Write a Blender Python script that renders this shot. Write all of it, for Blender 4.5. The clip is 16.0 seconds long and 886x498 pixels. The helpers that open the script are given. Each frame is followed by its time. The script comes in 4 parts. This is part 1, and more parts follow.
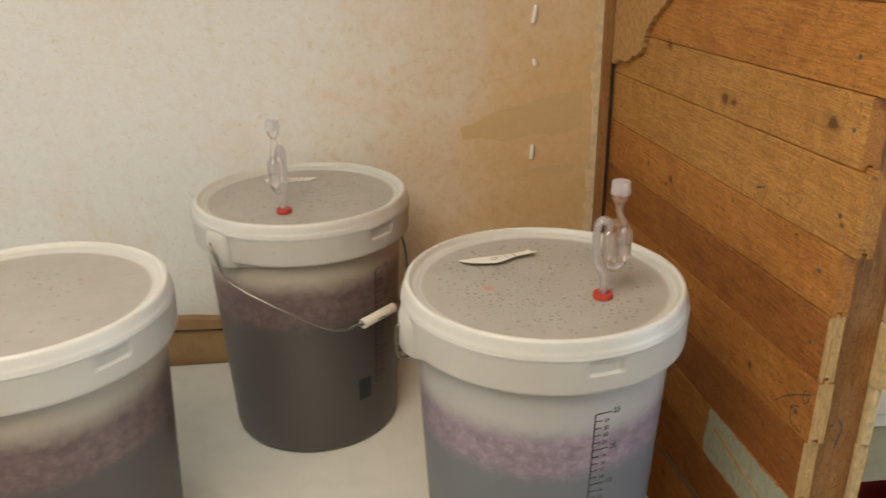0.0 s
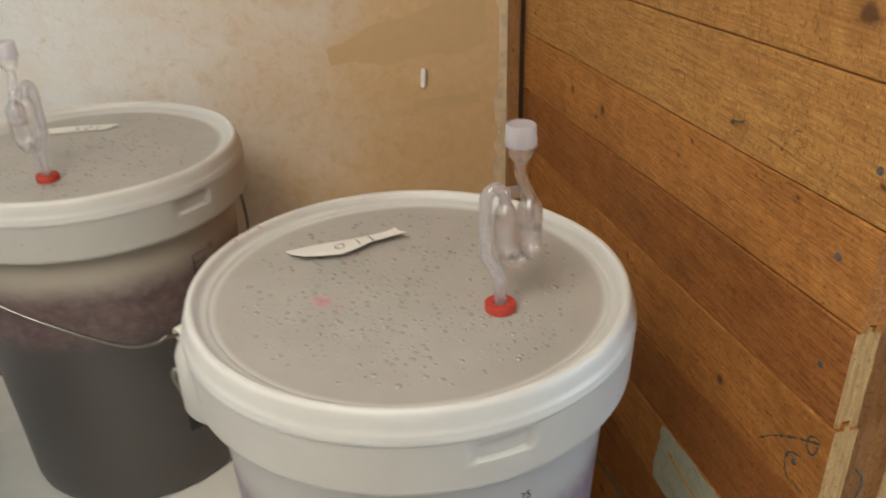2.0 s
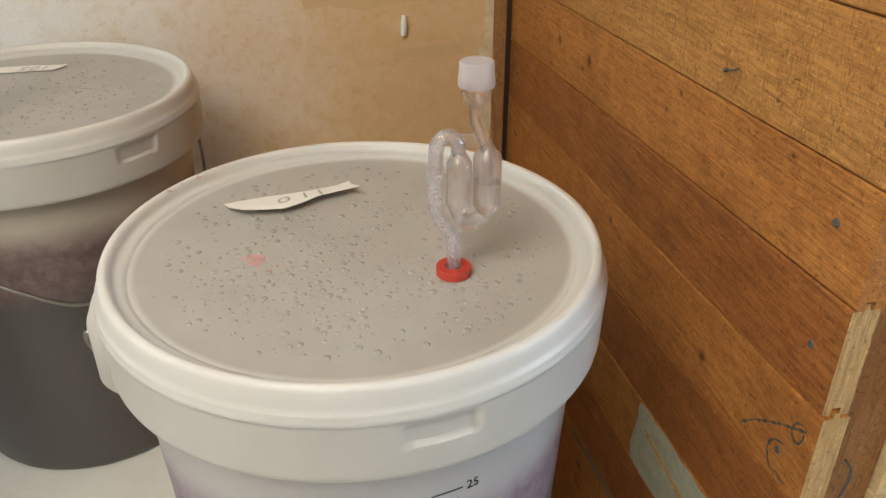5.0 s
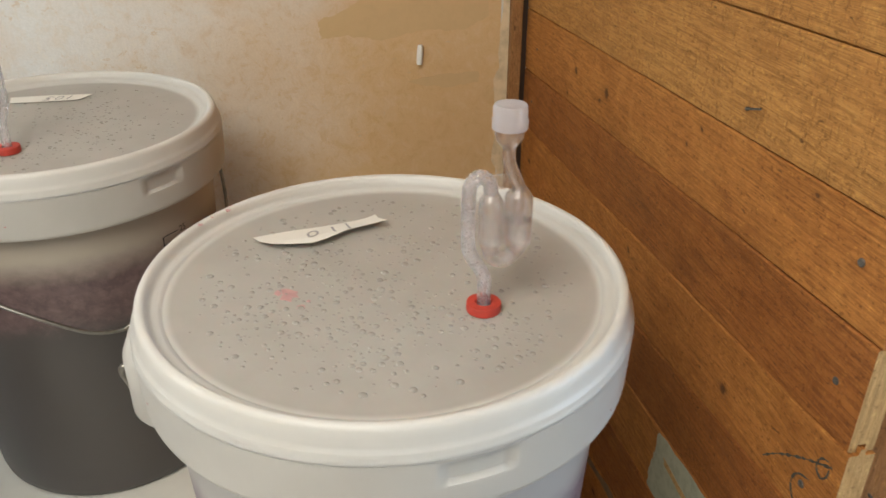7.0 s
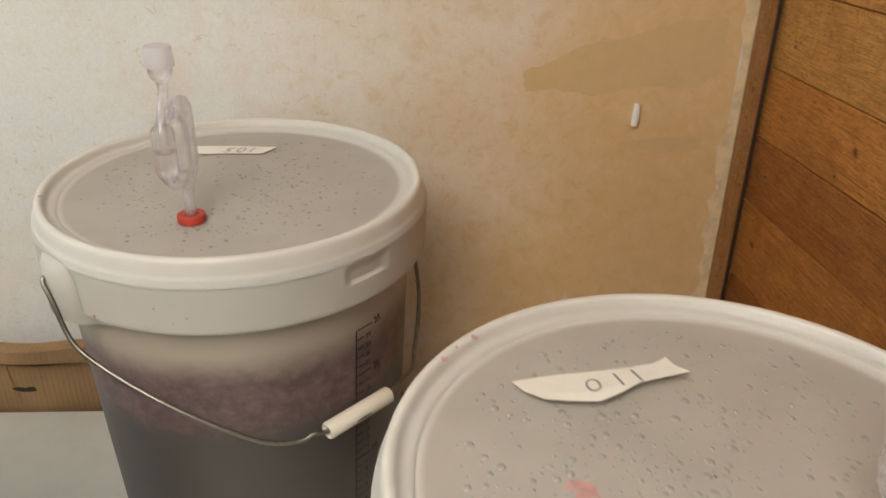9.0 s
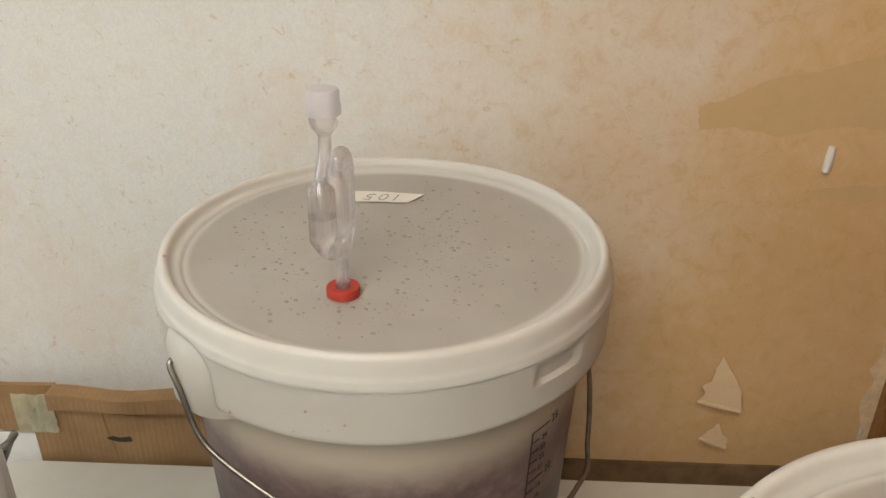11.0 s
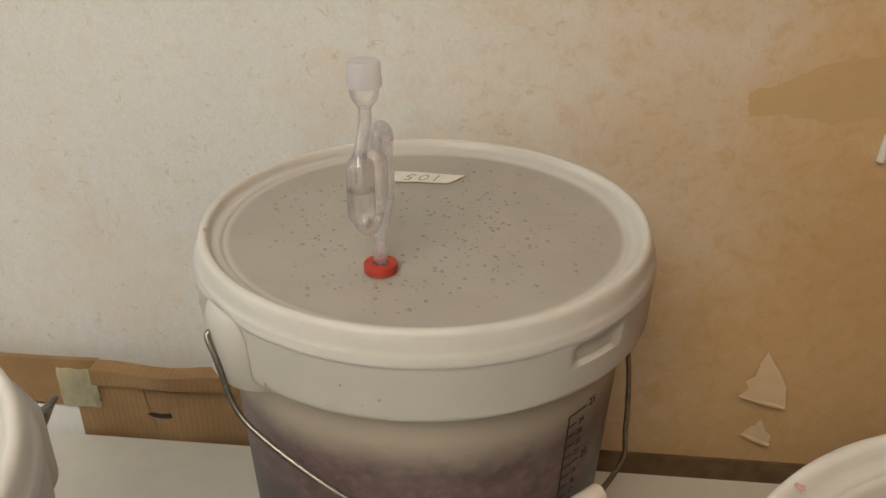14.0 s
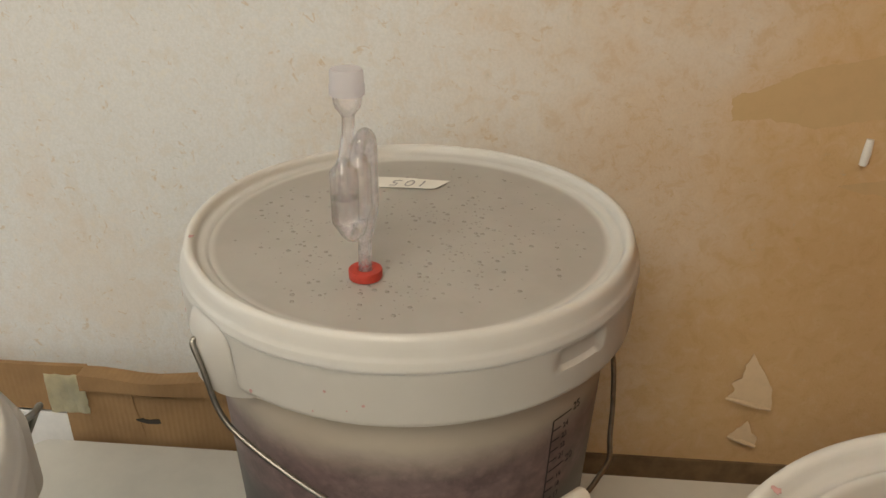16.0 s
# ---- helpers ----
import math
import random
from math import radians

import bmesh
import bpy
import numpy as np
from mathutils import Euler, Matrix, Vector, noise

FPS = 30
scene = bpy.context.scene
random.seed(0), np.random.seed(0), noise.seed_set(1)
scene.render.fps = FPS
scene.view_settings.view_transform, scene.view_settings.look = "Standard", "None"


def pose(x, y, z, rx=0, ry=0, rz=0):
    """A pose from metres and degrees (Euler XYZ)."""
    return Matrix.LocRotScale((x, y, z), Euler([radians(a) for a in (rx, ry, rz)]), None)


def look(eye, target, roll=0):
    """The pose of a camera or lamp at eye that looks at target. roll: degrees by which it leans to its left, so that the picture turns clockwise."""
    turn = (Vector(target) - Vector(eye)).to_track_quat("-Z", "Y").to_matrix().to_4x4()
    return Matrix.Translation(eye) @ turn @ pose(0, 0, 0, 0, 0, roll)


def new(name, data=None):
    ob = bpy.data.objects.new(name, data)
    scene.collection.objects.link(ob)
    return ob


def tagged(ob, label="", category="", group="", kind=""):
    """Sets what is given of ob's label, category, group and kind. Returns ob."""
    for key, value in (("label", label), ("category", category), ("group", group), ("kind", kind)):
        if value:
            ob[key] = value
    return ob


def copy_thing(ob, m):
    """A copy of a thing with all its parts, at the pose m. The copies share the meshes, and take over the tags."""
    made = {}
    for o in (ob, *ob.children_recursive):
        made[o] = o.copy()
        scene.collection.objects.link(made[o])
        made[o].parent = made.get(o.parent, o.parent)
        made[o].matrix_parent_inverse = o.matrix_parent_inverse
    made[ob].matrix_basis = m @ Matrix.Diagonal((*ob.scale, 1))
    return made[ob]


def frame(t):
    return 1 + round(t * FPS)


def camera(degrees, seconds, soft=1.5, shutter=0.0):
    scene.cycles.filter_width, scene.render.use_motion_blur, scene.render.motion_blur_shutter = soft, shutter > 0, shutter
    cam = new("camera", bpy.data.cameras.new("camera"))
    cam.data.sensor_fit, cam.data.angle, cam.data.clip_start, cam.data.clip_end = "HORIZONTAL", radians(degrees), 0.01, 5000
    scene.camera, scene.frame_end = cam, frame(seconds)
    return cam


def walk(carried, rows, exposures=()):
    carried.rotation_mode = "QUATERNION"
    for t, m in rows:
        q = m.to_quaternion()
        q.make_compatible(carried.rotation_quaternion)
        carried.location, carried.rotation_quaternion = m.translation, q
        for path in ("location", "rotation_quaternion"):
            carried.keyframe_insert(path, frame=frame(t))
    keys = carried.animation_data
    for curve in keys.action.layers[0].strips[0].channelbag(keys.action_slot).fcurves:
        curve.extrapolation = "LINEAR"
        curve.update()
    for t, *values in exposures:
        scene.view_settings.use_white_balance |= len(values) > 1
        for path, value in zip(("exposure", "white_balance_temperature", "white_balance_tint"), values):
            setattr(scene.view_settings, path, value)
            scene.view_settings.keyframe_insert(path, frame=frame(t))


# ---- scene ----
cam = camera(57.8, 16.0, soft=1.5, shutter=0.5)
PATH = [
    (0, (0.0074, 0.005, 1.6615), (0.1059, 0.9272, 1.2876), -0.78),
    (0.5, (0.0958, 0.0897, 1.6525), (0.1989, 1.0012, 1.2543), -1.15),
    (1, (0.129, 0.1926, 1.6275), (0.2224, 1.0999, 1.2174), -1.13),
    (1.5, (0.1278, 0.3104, 1.6022), (0.3536, 2.101, 0.7405), -2.45),
    (2, (0.1645, 0.3810, 1.5540), (0.4980, 2.130, 0.6432), -1.38),
    (2.5, (0.1994, 0.4093, 1.5271), (0.3719, 1.2641, 1.0378), -0.44),
    (3, (0.2106, 0.4263, 1.5141), (0.3897, 1.2702, 1.0083), -0.07),
    (3.5, (0.2142, 0.4292, 1.5113), (0.3928, 1.2727, 1.0048), -0.06),
    (4, (0.2163, 0.4373, 1.5123), (0.3877, 1.2839, 1.0086), -0.13),
    (6.5, (0.21, 0.4326, 1.5245), (0.3653, 1.2964, 1.0452), -0.01),
    (7, (0.1941, 0.4374, 1.5313), (0.3544, 1.3027, 1.0564), 0.10),
    (7.5, (0.14, 0.4668, 1.5325), (0.3008, 1.3351, 1.0633), 0.32),
    (8, (0.0832, 0.5115, 1.5275), (0.2295, 1.3874, 1.0676), 0.28),
    (8.5, (0.0716, 0.5771, 1.5255), (0.1541, 1.4585, 1.0605), -0.52),
    (9, (0.0753, 0.6483, 1.5239), (0.1199, 1.5393, 1.072), 0.99),
    (9.5, (0.0293, 0.708, 1.5226), (0.0397, 1.6, 1.0707), 0.95),
    (10, (-0.0326, 0.7664, 1.5242), (-0.039, 1.6619, 1.0793), 0.83),
    (12.5, (-0.0256, 0.8109, 1.5031), (-0.0832, 1.6981, 1.0452), 0.56),
    (13, (-0.0237, 0.8105, 1.5034), (-0.0899, 1.699, 1.0494), 0.47),
    (13.5, (-0.0275, 0.8037, 1.5045), (-0.1003, 1.6909, 1.049), 0.53),
    (14, (-0.0293, 0.8013, 1.5019), (-0.1086, 1.6881, 1.0467), 0.57),
    (14.5, (-0.0249, 0.8015, 1.5041), (-0.1072, 1.6873, 1.0475), 0.52),
    (15, (-0.0216, 0.7969, 1.505), (-0.1001, 1.684, 1.0501), 0.56),
    (15.5, (-0.0187, 0.7984, 1.5041), (-0.0942, 1.6868, 1.0513), 0.56),
    (16, (-0.0229, 0.7993, 1.5064), (-0.0929, 1.6882, 1.0538), 0.59),
]
EXPOSURES = [(0, -0.08, 7150, 10), (0.5, -0.06, 6800, 9), (2, -0.04, 6450, 9), (3, 0.09, 6480, 9), (7, 0.13, 6350, 9), (7.5, 0.11, 6300, 8), (9, 0.10, 6650, 10), (10, 0.17, 6600, 10), (12.4, -0.11, 6850, 9), (14.5, -0.20, 7000, 10), (16, -0.18, 7000, 10)]
walk(cam, [(t, look(eye, target, roll)) for t, eye, target, roll in PATH], EXPOSURES)

# ---- daylight: overcast sky, unseen roof light, cool side windows and weak rear fill ----
world = bpy.data.worlds.new("sky")
scene.world = world
world.use_nodes = True
wn = world.node_tree.nodes
sky = wn.new("ShaderNodeTexSky")
sky.sky_type, sky.sun_disc = "NISHITA", False
sky.sun_elevation, sky.sun_rotation = radians(40), radians(160)
wn["Background"].inputs["Strength"].default_value = 0.12
world.node_tree.links.new(sky.outputs[0], wn["Background"].inputs["Color"])


def window_light(name, m, w, h, watts, colour):
    lamp = bpy.data.lights.new(name, "AREA")
    lamp.shape, lamp.size, lamp.size_y, lamp.energy, lamp.color = "RECTANGLE", w, h, watts, colour
    ob = new(name, lamp)
    ob.matrix_world = m
    return ob


WIN = (-1.75, -0.35, 0.95, 2.15)          # unseen rear opening for the fill: x0, x1, z0, z1
REAR, BACK, WOOD, LEFT, RIGHT, TOP = -2.6, 1.711, 0.568, -2.3, 3.0, 2.45
SKY = (-0.95, 0.05, -0.60, 0.60)         # roof light: x0, x1, y0, y1
window_light("roof_light_daylight", look((-0.45, 0.0, TOP + 0.06), (-0.25, 0.60, 0.9)), 0.96, 1.14, 32.5, (1.0, 0.918, 0.785))
# weak frontal fill, added at the unseen rear opening
window_light("window_daylight", look(((WIN[0] + WIN[1]) / 2, REAR - 0.05, (WIN[2] + WIN[3]) / 2), (-0.9, 1.0, 1.35)), 1.36, 1.16, 6, (0.95, 0.97, 1.0))
# unseen windows, added for the cool light on the table and near bucket
window_light("left_window_daylight", look((LEFT - 0.05, 1.0, 1.5), (0.0, 1.25, 0.85)), 0.9, 1.0, 9, (0.80, 0.91, 1.0))
window_light("side_window_daylight", look((RIGHT + 0.05, -0.2, 1.5), (1.0, 0.6, 1.0)), 1.1, 1.1, 42, (0.60, 0.79, 1.0))


# ---- materials ----
class Nodes:
    """Short hand for a node material."""

    def __init__(self, name, rough=0.5, metal=0.0):
        self.mat = bpy.data.materials.new(name)
        self.mat.use_nodes = True
        self.tree = self.mat.node_tree
        self.bsdf = self.tree.nodes["Principled BSDF"]
        self.out = self.tree.nodes["Material Output"]
        self.bsdf.inputs["Roughness"].default_value = rough
        self.bsdf.inputs["Metallic"].default_value = metal
        self.pos = self.add("ShaderNodeTexCoord").outputs["Object"]

    def add(self, kind, **props):
        n = self.tree.nodes.new(kind)
        for k, v in props.items():
            setattr(n, k, v)
        return n

    def link(self, a, b):
        self.tree.links.new(a, b)

    def put(self, sock, v):
        if isinstance(v, bpy.types.NodeSocket):
            self.link(v, sock)
        else:
            sock.default_value = v

    def scaled(self, scale, offset=(0, 0, 0)):
        n = self.add("ShaderNodeMapping")
        n.inputs["Scale"].default_value, n.inputs["Location"].default_value = scale, offset
        self.link(self.pos, n.inputs["Vector"])
        return n.outputs[0]

    def noise(self, vec, scale, detail=4.0, rough=0.55, warp=0.0):
        n = self.add("ShaderNodeTexNoise")
        n.inputs["Scale"].default_value, n.inputs["Detail"].default_value = scale, detail
        n.inputs["Roughness"].default_value, n.inputs["Distortion"].default_value = rough, warp
        self.link(vec, n.inputs["Vector"])
        return n.outputs["Fac"]

    def ramp(self, fac, a, b, lo=0.0, hi=1.0):
        n = self.add("ShaderNodeMapRange", interpolation_type="SMOOTHSTEP")
        self.put(n.inputs["Value"], fac)
        n.inputs["From Min"].default_value, n.inputs["From Max"].default_value = a, b
        n.inputs["To Min"].default_value, n.inputs["To Max"].default_value = lo, hi
        return n.outputs[0]

    def mix(self, fac, a, b):
        n = self.add("ShaderNodeMix", data_type="RGBA")
        self.put(n.inputs[0], fac)
        for sock, c in ((n.inputs[6], a), (n.inputs[7], b)):
            self.put(sock, c if isinstance(c, bpy.types.NodeSocket) else (*c, 1.0))
        return n.outputs[2]

    def math(self, op, a, b=0.0):
        n = self.add("ShaderNodeMath", operation=op)
        self.put(n.inputs[0], a)
        self.put(n.inputs[1], b)
        return n.outputs[0]

    def axis(self, which):
        n = self.add("ShaderNodeSeparateXYZ")
        self.link(self.pos, n.inputs[0])
        return n.outputs[which]

    def colour(self, c):
        self.put(self.bsdf.inputs["Base Color"], c if isinstance(c, bpy.types.NodeSocket) else (*c, 1.0))
        return self

    def bump(self, height, strength=0.3, depth=0.001):
        n = self.add("ShaderNodeBump")
        n.inputs["Strength"].default_value, n.inputs["Distance"].default_value = strength, depth
        self.link(height, n.inputs["Height"])
        self.link(n.outputs[0], self.bsdf.inputs["Normal"])
        return self


def wallpaper_material():
    n = Nodes("old_wallpaper", 0.85)
    fine = n.noise(n.pos, 320, 3)
    cloud = n.noise(n.pos, 7, 6, 0.62, 0.5)
    mottle = n.noise(n.scaled((1, 1, 1), (2, 5, 3)), 38, 6, 0.72, 0.5)
    fleck = n.noise(n.scaled((1, 1, 1), (3, 1, 7)), 55, 5, 0.75, 1.2)
    drip = n.noise(n.scaled((30, 30, 5), (1, 1, 4)), 1.0, 5, 0.65)
    pink = n.noise(n.scaled((1, 1, 1), (9, 4, 2)), 6, 5, 0.6)
    # tan towards the corner and foot: stain mixed with painted-in warm bounce, cloudy edge
    stain_bounce = n.math("ADD", n.axis(0), n.math("MULTIPLY", n.math("SUBTRACT", 1.30, n.axis(2)), 0.45))
    stain_bounce = n.math("ADD", stain_bounce, n.math("MULTIPLY", n.math("SUBTRACT", cloud, 0.5), 0.42))
    stain_bounce = n.math("ADD", stain_bounce, n.math("MULTIPLY", n.math("SUBTRACT", mottle, 0.5), 0.22))
    stain_bounce_mask = n.ramp(stain_bounce, -0.15, 0.35)
    c = n.mix(n.ramp(fine, 0.3, 0.7), (0.71, 0.715, 0.69), (0.77, 0.775, 0.755))
    c = n.mix(n.ramp(mottle, 0.50, 0.62, 0, 0.21), c, (0.68, 0.60, 0.46))
    c = n.mix(n.ramp(mottle, 0.45, 0.36, 0, 0.34), c, (0.80, 0.76, 0.66))
    c = n.mix(n.ramp(pink, 0.48, 0.66, 0, 0.28), c, (0.72, 0.57, 0.42))
    c = n.mix(n.ramp(stain_bounce, -0.27, 0.52, 0, 0.92), c, (0.635, 0.405, 0.172))
    c = n.mix(n.math("MULTIPLY", stain_bounce_mask, n.ramp(mottle, 0.49, 0.35, 0, 0.20)), c, (0.74, 0.58, 0.38))
    c = n.mix(n.math("MULTIPLY", stain_bounce_mask, n.ramp(mottle, 0.51, 0.64, 0, 0.26)), c, (0.52, 0.32, 0.135))
    c = n.mix(n.ramp(drip, 0.56, 0.70, 0, 0.10), c, (0.56, 0.40, 0.21))
    c = n.mix(n.ramp(fleck, 0.600, 0.66, 0, 0.42), c, (0.56, 0.37, 0.15))
    c = n.mix(n.ramp(fleck, 0.36, 0.31, 0, 0.3), c, (0.45, 0.46, 0.38))
    n.colour(c)
    return n.bump(n.math("ADD", n.math("MULTIPLY", fine, 0.7), n.math("ADD", n.math("MULTIPLY", mottle, 1.6), n.math("MULTIPLY", cloud, 2.0))), 0.5, 0.0014).mat


def paper_material(name, colour, dirt=0.25):
    n = Nodes(name, 0.8)
    a = n.noise(n.pos, 60, 5, 0.65)
    n.colour(n.mix(n.ramp(a, 0.4, 0.7, 0, dirt), colour, tuple(v * 0.7 for v in colour)))
    return n.bump(n.noise(n.pos, 400, 2), 0.2, 0.0005).mat


KNOTS = [(0.99, 1.05, .007), (1.35, 1.227, .009), (1.17, 1.412, .013), (1.14, 1.412, .009), (0.885, 1.438, .013), (1.41, 1.46, .010), (1.37, 1.215, .005), (1.655, 1.017, .006), (1.489, 1.188, .004), (1.462, 1.227, .005), (1.106, 1.270, .004), (1.132, 1.244, .003), (0.925, 1.281, .004), (0.833, 1.328, .0045), (1.233, 1.071, .004), (1.082, 0.997, .003), (1.246, 0.664, .008)]
SMEARS = [(1.275, 1.165, .014), (1.225, 1.145, .016), (1.10, 1.122, .014), (1.24, 1.128, .010), (1.02, 1.19, .012), (1.195, 1.138, .010), (1.067, 1.146, .012), (1.44, 1.118, .014), (0.96, 0.993, .009), (1.30, 1.035, .012), (1.15, 1.022, .009)]


def wood_material(name, light, dark, grain_axis=1, knots=(), saw=0.0, rough=0.66, smears=()):
    """Sawn softwood: growth lines and fibres along one axis, knots, grime and small pits."""
    n = Nodes(name, rough)
    n.bsdf.inputs["Specular IOR Level"].default_value = 0.25
    rnd = n.add("ShaderNodeObjectInfo").outputs["Random"]
    shift = n.add("ShaderNodeVectorMath", operation="ADD")
    spread = n.add("ShaderNodeCombineXYZ")
    n.link(n.math("MULTIPLY", rnd, 37.0), spread.inputs[grain_axis])
    n.link(n.math("MULTIPLY", rnd, 11.0), spread.inputs[2 if grain_axis == 1 else 1])
    n.link(n.pos, shift.inputs[0])
    n.link(spread.outputs[0], shift.inputs[1])
    plain, n.pos = n.pos, shift.outputs[0]

    def stretched(across, along):
        s = [across] * 3
        s[grain_axis] = along
        return n.scaled(s)

    field = n.noise(stretched(16.0, 1.6), 1.0, 2, 0.45, 0.6)
    band = n.math("FRACT", n.math("MULTIPLY", field, 17.0))
    line = n.ramp(band, 0.55, 0.97)
    fib = n.noise(stretched(420.0, 40.0), 1.0, 4, 0.7)
    streak = n.noise(stretched(150.0, 5.0), 1.0, 4, 0.65)
    tone = n.noise(n.pos, 7.0, 5, 0.6)
    blotch = n.noise(n.pos, 26.0, 5, 0.7)
    c = n.mix(n.ramp(tone, 0.35, 0.7), light, tuple(a * 0.45 + b * 0.55 for a, b in zip(light, dark)))
    c = n.mix(n.math("MULTIPLY", line, 0.32), c, dark)
    c = n.mix(n.ramp(streak, 0.50, 0.66, 0, 0.22), c, tuple(v * 0.75 for v in dark))
    c = n.mix(n.ramp(fib, 0.48, 0.58, 0, 0.36), c, tuple(v * 0.5 for v in dark))
    c = n.mix(n.ramp(fib, 0.43, 0.34, 0, 0.22), c, tuple(min(1.0, v * 1.3) for v in light))
    c = n.mix(n.ramp(blotch, 0.52, 0.66, 0, 0.36), c, tuple(v * 0.65 for v in dark))
    c = n.mix(n.ramp(blotch, 0.47, 0.34, 0, 0.4), c, (light[0] * 1.15, light[1] * 1.25, light[2] * 1.3))
    c = n.mix(n.ramp(rnd, 0.1, 1, 0, 0.4), c, tuple(v * 0.95 for v in dark))
    hair = n.noise(stretched(900.0, 9.0), 1.0, 3, 0.7)
    c = n.mix(n.ramp(hair, 0.51, 0.58, 0, 0.42), c, tuple(v * 0.5 for v in dark))
    speck = n.noise(stretched(330.0, 210.0), 1.0, 2, 0.5)
    c = n.mix(n.ramp(speck, 0.61, 0.68, 0, 0.6), c, tuple(v * 0.42 for v in dark))
    c = n.mix(n.ramp(speck, 0.36, 0.30, 0, 0.45), c, (min(1.0, light[0] * 1.35), light[1] * 1.5, light[2] * 1.3))
    pit = n.noise(stretched(150.0, 60.0), 1.0, 2, 0.5)
    c = n.mix(n.ramp(pit, 0.71, 0.77, 0, 0.7), c, (0.07, 0.035, 0.015))
    if knots:
        n.pos = plain
        warped = n.add("ShaderNodeVectorMath", operation="ADD")
        wob = n.add("ShaderNodeTexNoise")
        wob.inputs["Scale"].default_value = 55
        n.link(plain, wob.inputs["Vector"])
        scl = n.add("ShaderNodeVectorMath", operation="SCALE")
        scl.inputs["Scale"].default_value = 0.014
        n.link(wob.outputs["Color"], scl.inputs[0])
        n.link(plain, warped.inputs[0])
        n.link(scl.outputs[0], warped.inputs[1])
        sep = n.add("ShaderNodeSeparateXYZ")
        n.link(warped.outputs[0], sep.inputs[0])
        for ky, kz, kr, long, deep in [(*k, 0.75, 0.85) for k in knots] + [(*k, 0.30, 0.2) for k in smears]:
            dy = n.math("MULTIPLY", n.math("SUBTRACT", sep.outputs[1], ky + 0.007), long)
            dz = n.math("SUBTRACT", sep.outputs[2], kz + 0.007)
            d = n.math("SQRT", n.math("ADD", n.math("MULTIPLY", dy, dy), n.math("MULTIPLY", dz, dz)))
            c = n.mix(n.ramp(d, kr * 0.8, kr * 1.7, deep * 0.4, 0.0), c, (0.20, 0.085, 0.025))
            c = n.mix(n.ramp(d, kr * 0.35, kr * 0.85, deep, 0.0), c, (0.085, 0.036, 0.014))
    n.colour(c)
    h = n.math("ADD", n.math("MULTIPLY", line, -0.5), n.math("MULTIPLY", fib, 1.2))
    if saw:
        ticks = [150.0, 150.0, 130.0]
        ticks[grain_axis] = 420.0
        cut = n.noise(n.scaled(ticks), 1.0, 2)
        h = n.math("ADD", h, n.math("MULTIPLY", cut, saw))
        rows = [20.0, 20.0, 16.0]
        rows[grain_axis] = 75.0
        worn = n.math("MULTIPLY", n.ramp(cut, 0.56, 0.64), n.ramp(n.noise(n.scaled(rows), 1.0, 3, 0.6), 0.48, 0.58, 0, min(0.8, saw * 0.4)))
        c = n.mix(worn, c, tuple(v * 0.55 for v in dark))
        n.colour(c)
    return n.bump(h, 0.65, 0.0012).mat


def plastic_material(name, colour, rough=0.38, sss=0.25, vary=0.06, bump=0.15, reach=0.0075):
    n = Nodes(name, rough)
    a = n.noise(n.pos, 18, 4)
    n.colour(n.mix(n.ramp(a, 0.35, 0.7, 0, 1), colour, tuple(v * (1 - vary) for v in colour)))
    n.bsdf.inputs["Subsurface Weight"].default_value = sss
    n.bsdf.inputs["Subsurface Radius"].default_value = (1.0, 0.97, 0.93)
    n.bsdf.inputs["Subsurface Scale"].default_value = reach
    return n.bump(n.noise(n.pos, 45, 3), bump, 0.0006).mat


def filled_material(name, empty, pulp, liquid, level, foot):
    """Milky bucket wall with what stands behind it: empty above, a cap of fruit pulp, liquid below."""
    n = Nodes(name, 0.42)
    z = n.axis(2)
    wob = n.math("MULTIPLY", n.math("SUBTRACT", n.noise(n.scaled((1, 1, 1.5)), 22, 5, 0.65), 0.5), 0.035)
    zz = n.math("ADD", z, wob)
    lumps = n.add("ShaderNodeTexVoronoi")
    lumps.inputs["Scale"].default_value = 70
    soft = n.add("ShaderNodeVectorMath", operation="ADD")
    shake = n.add("ShaderNodeTexNoise")
    shake.inputs["Scale"].default_value = 60
    n.link(n.pos, shake.inputs["Vector"])
    less = n.add("ShaderNodeVectorMath", operation="SCALE")
    less.inputs["Scale"].default_value = 0.03
    n.link(shake.outputs["Color"], less.inputs[0])
    n.link(n.scaled((1, 1, 1.8)), soft.inputs[0])
    n.link(less.outputs[0], soft.inputs[1])
    n.link(soft.outputs[0], lumps.inputs["Vector"])
    grain = n.noise(n.pos, 60, 5, 0.7)
    mottled = n.mix(n.ramp(lumps.outputs["Distance"], 0.15, 0.65), tuple(min(1, v * 1.15) for v in pulp), tuple(v * 0.93 for v in pulp))
    mottled = n.mix(n.ramp(grain, 0.4, 0.68, 0, 0.75), mottled, tuple(v * 0.55 for v in pulp))
    c = n.mix(n.ramp(zz, foot - 0.016, foot + 0.014), liquid, mottled)
    haze = n.ramp(n.math("ADD", z, n.math("MULTIPLY", wob, 0.5)), level - 0.012, level + 0.03)
    c = n.mix(haze, c, empty)
    n.colour(c)
    n.bsdf.inputs["Subsurface Weight"].default_value = 0.12
    n.bsdf.inputs["Subsurface Radius"].default_value = (0.01, 0.01, 0.01)
    n.bsdf.inputs["Subsurface Scale"].default_value = 0.4
    return n.bump(n.noise(n.pos, 40, 3), 0.12, 0.0006).mat


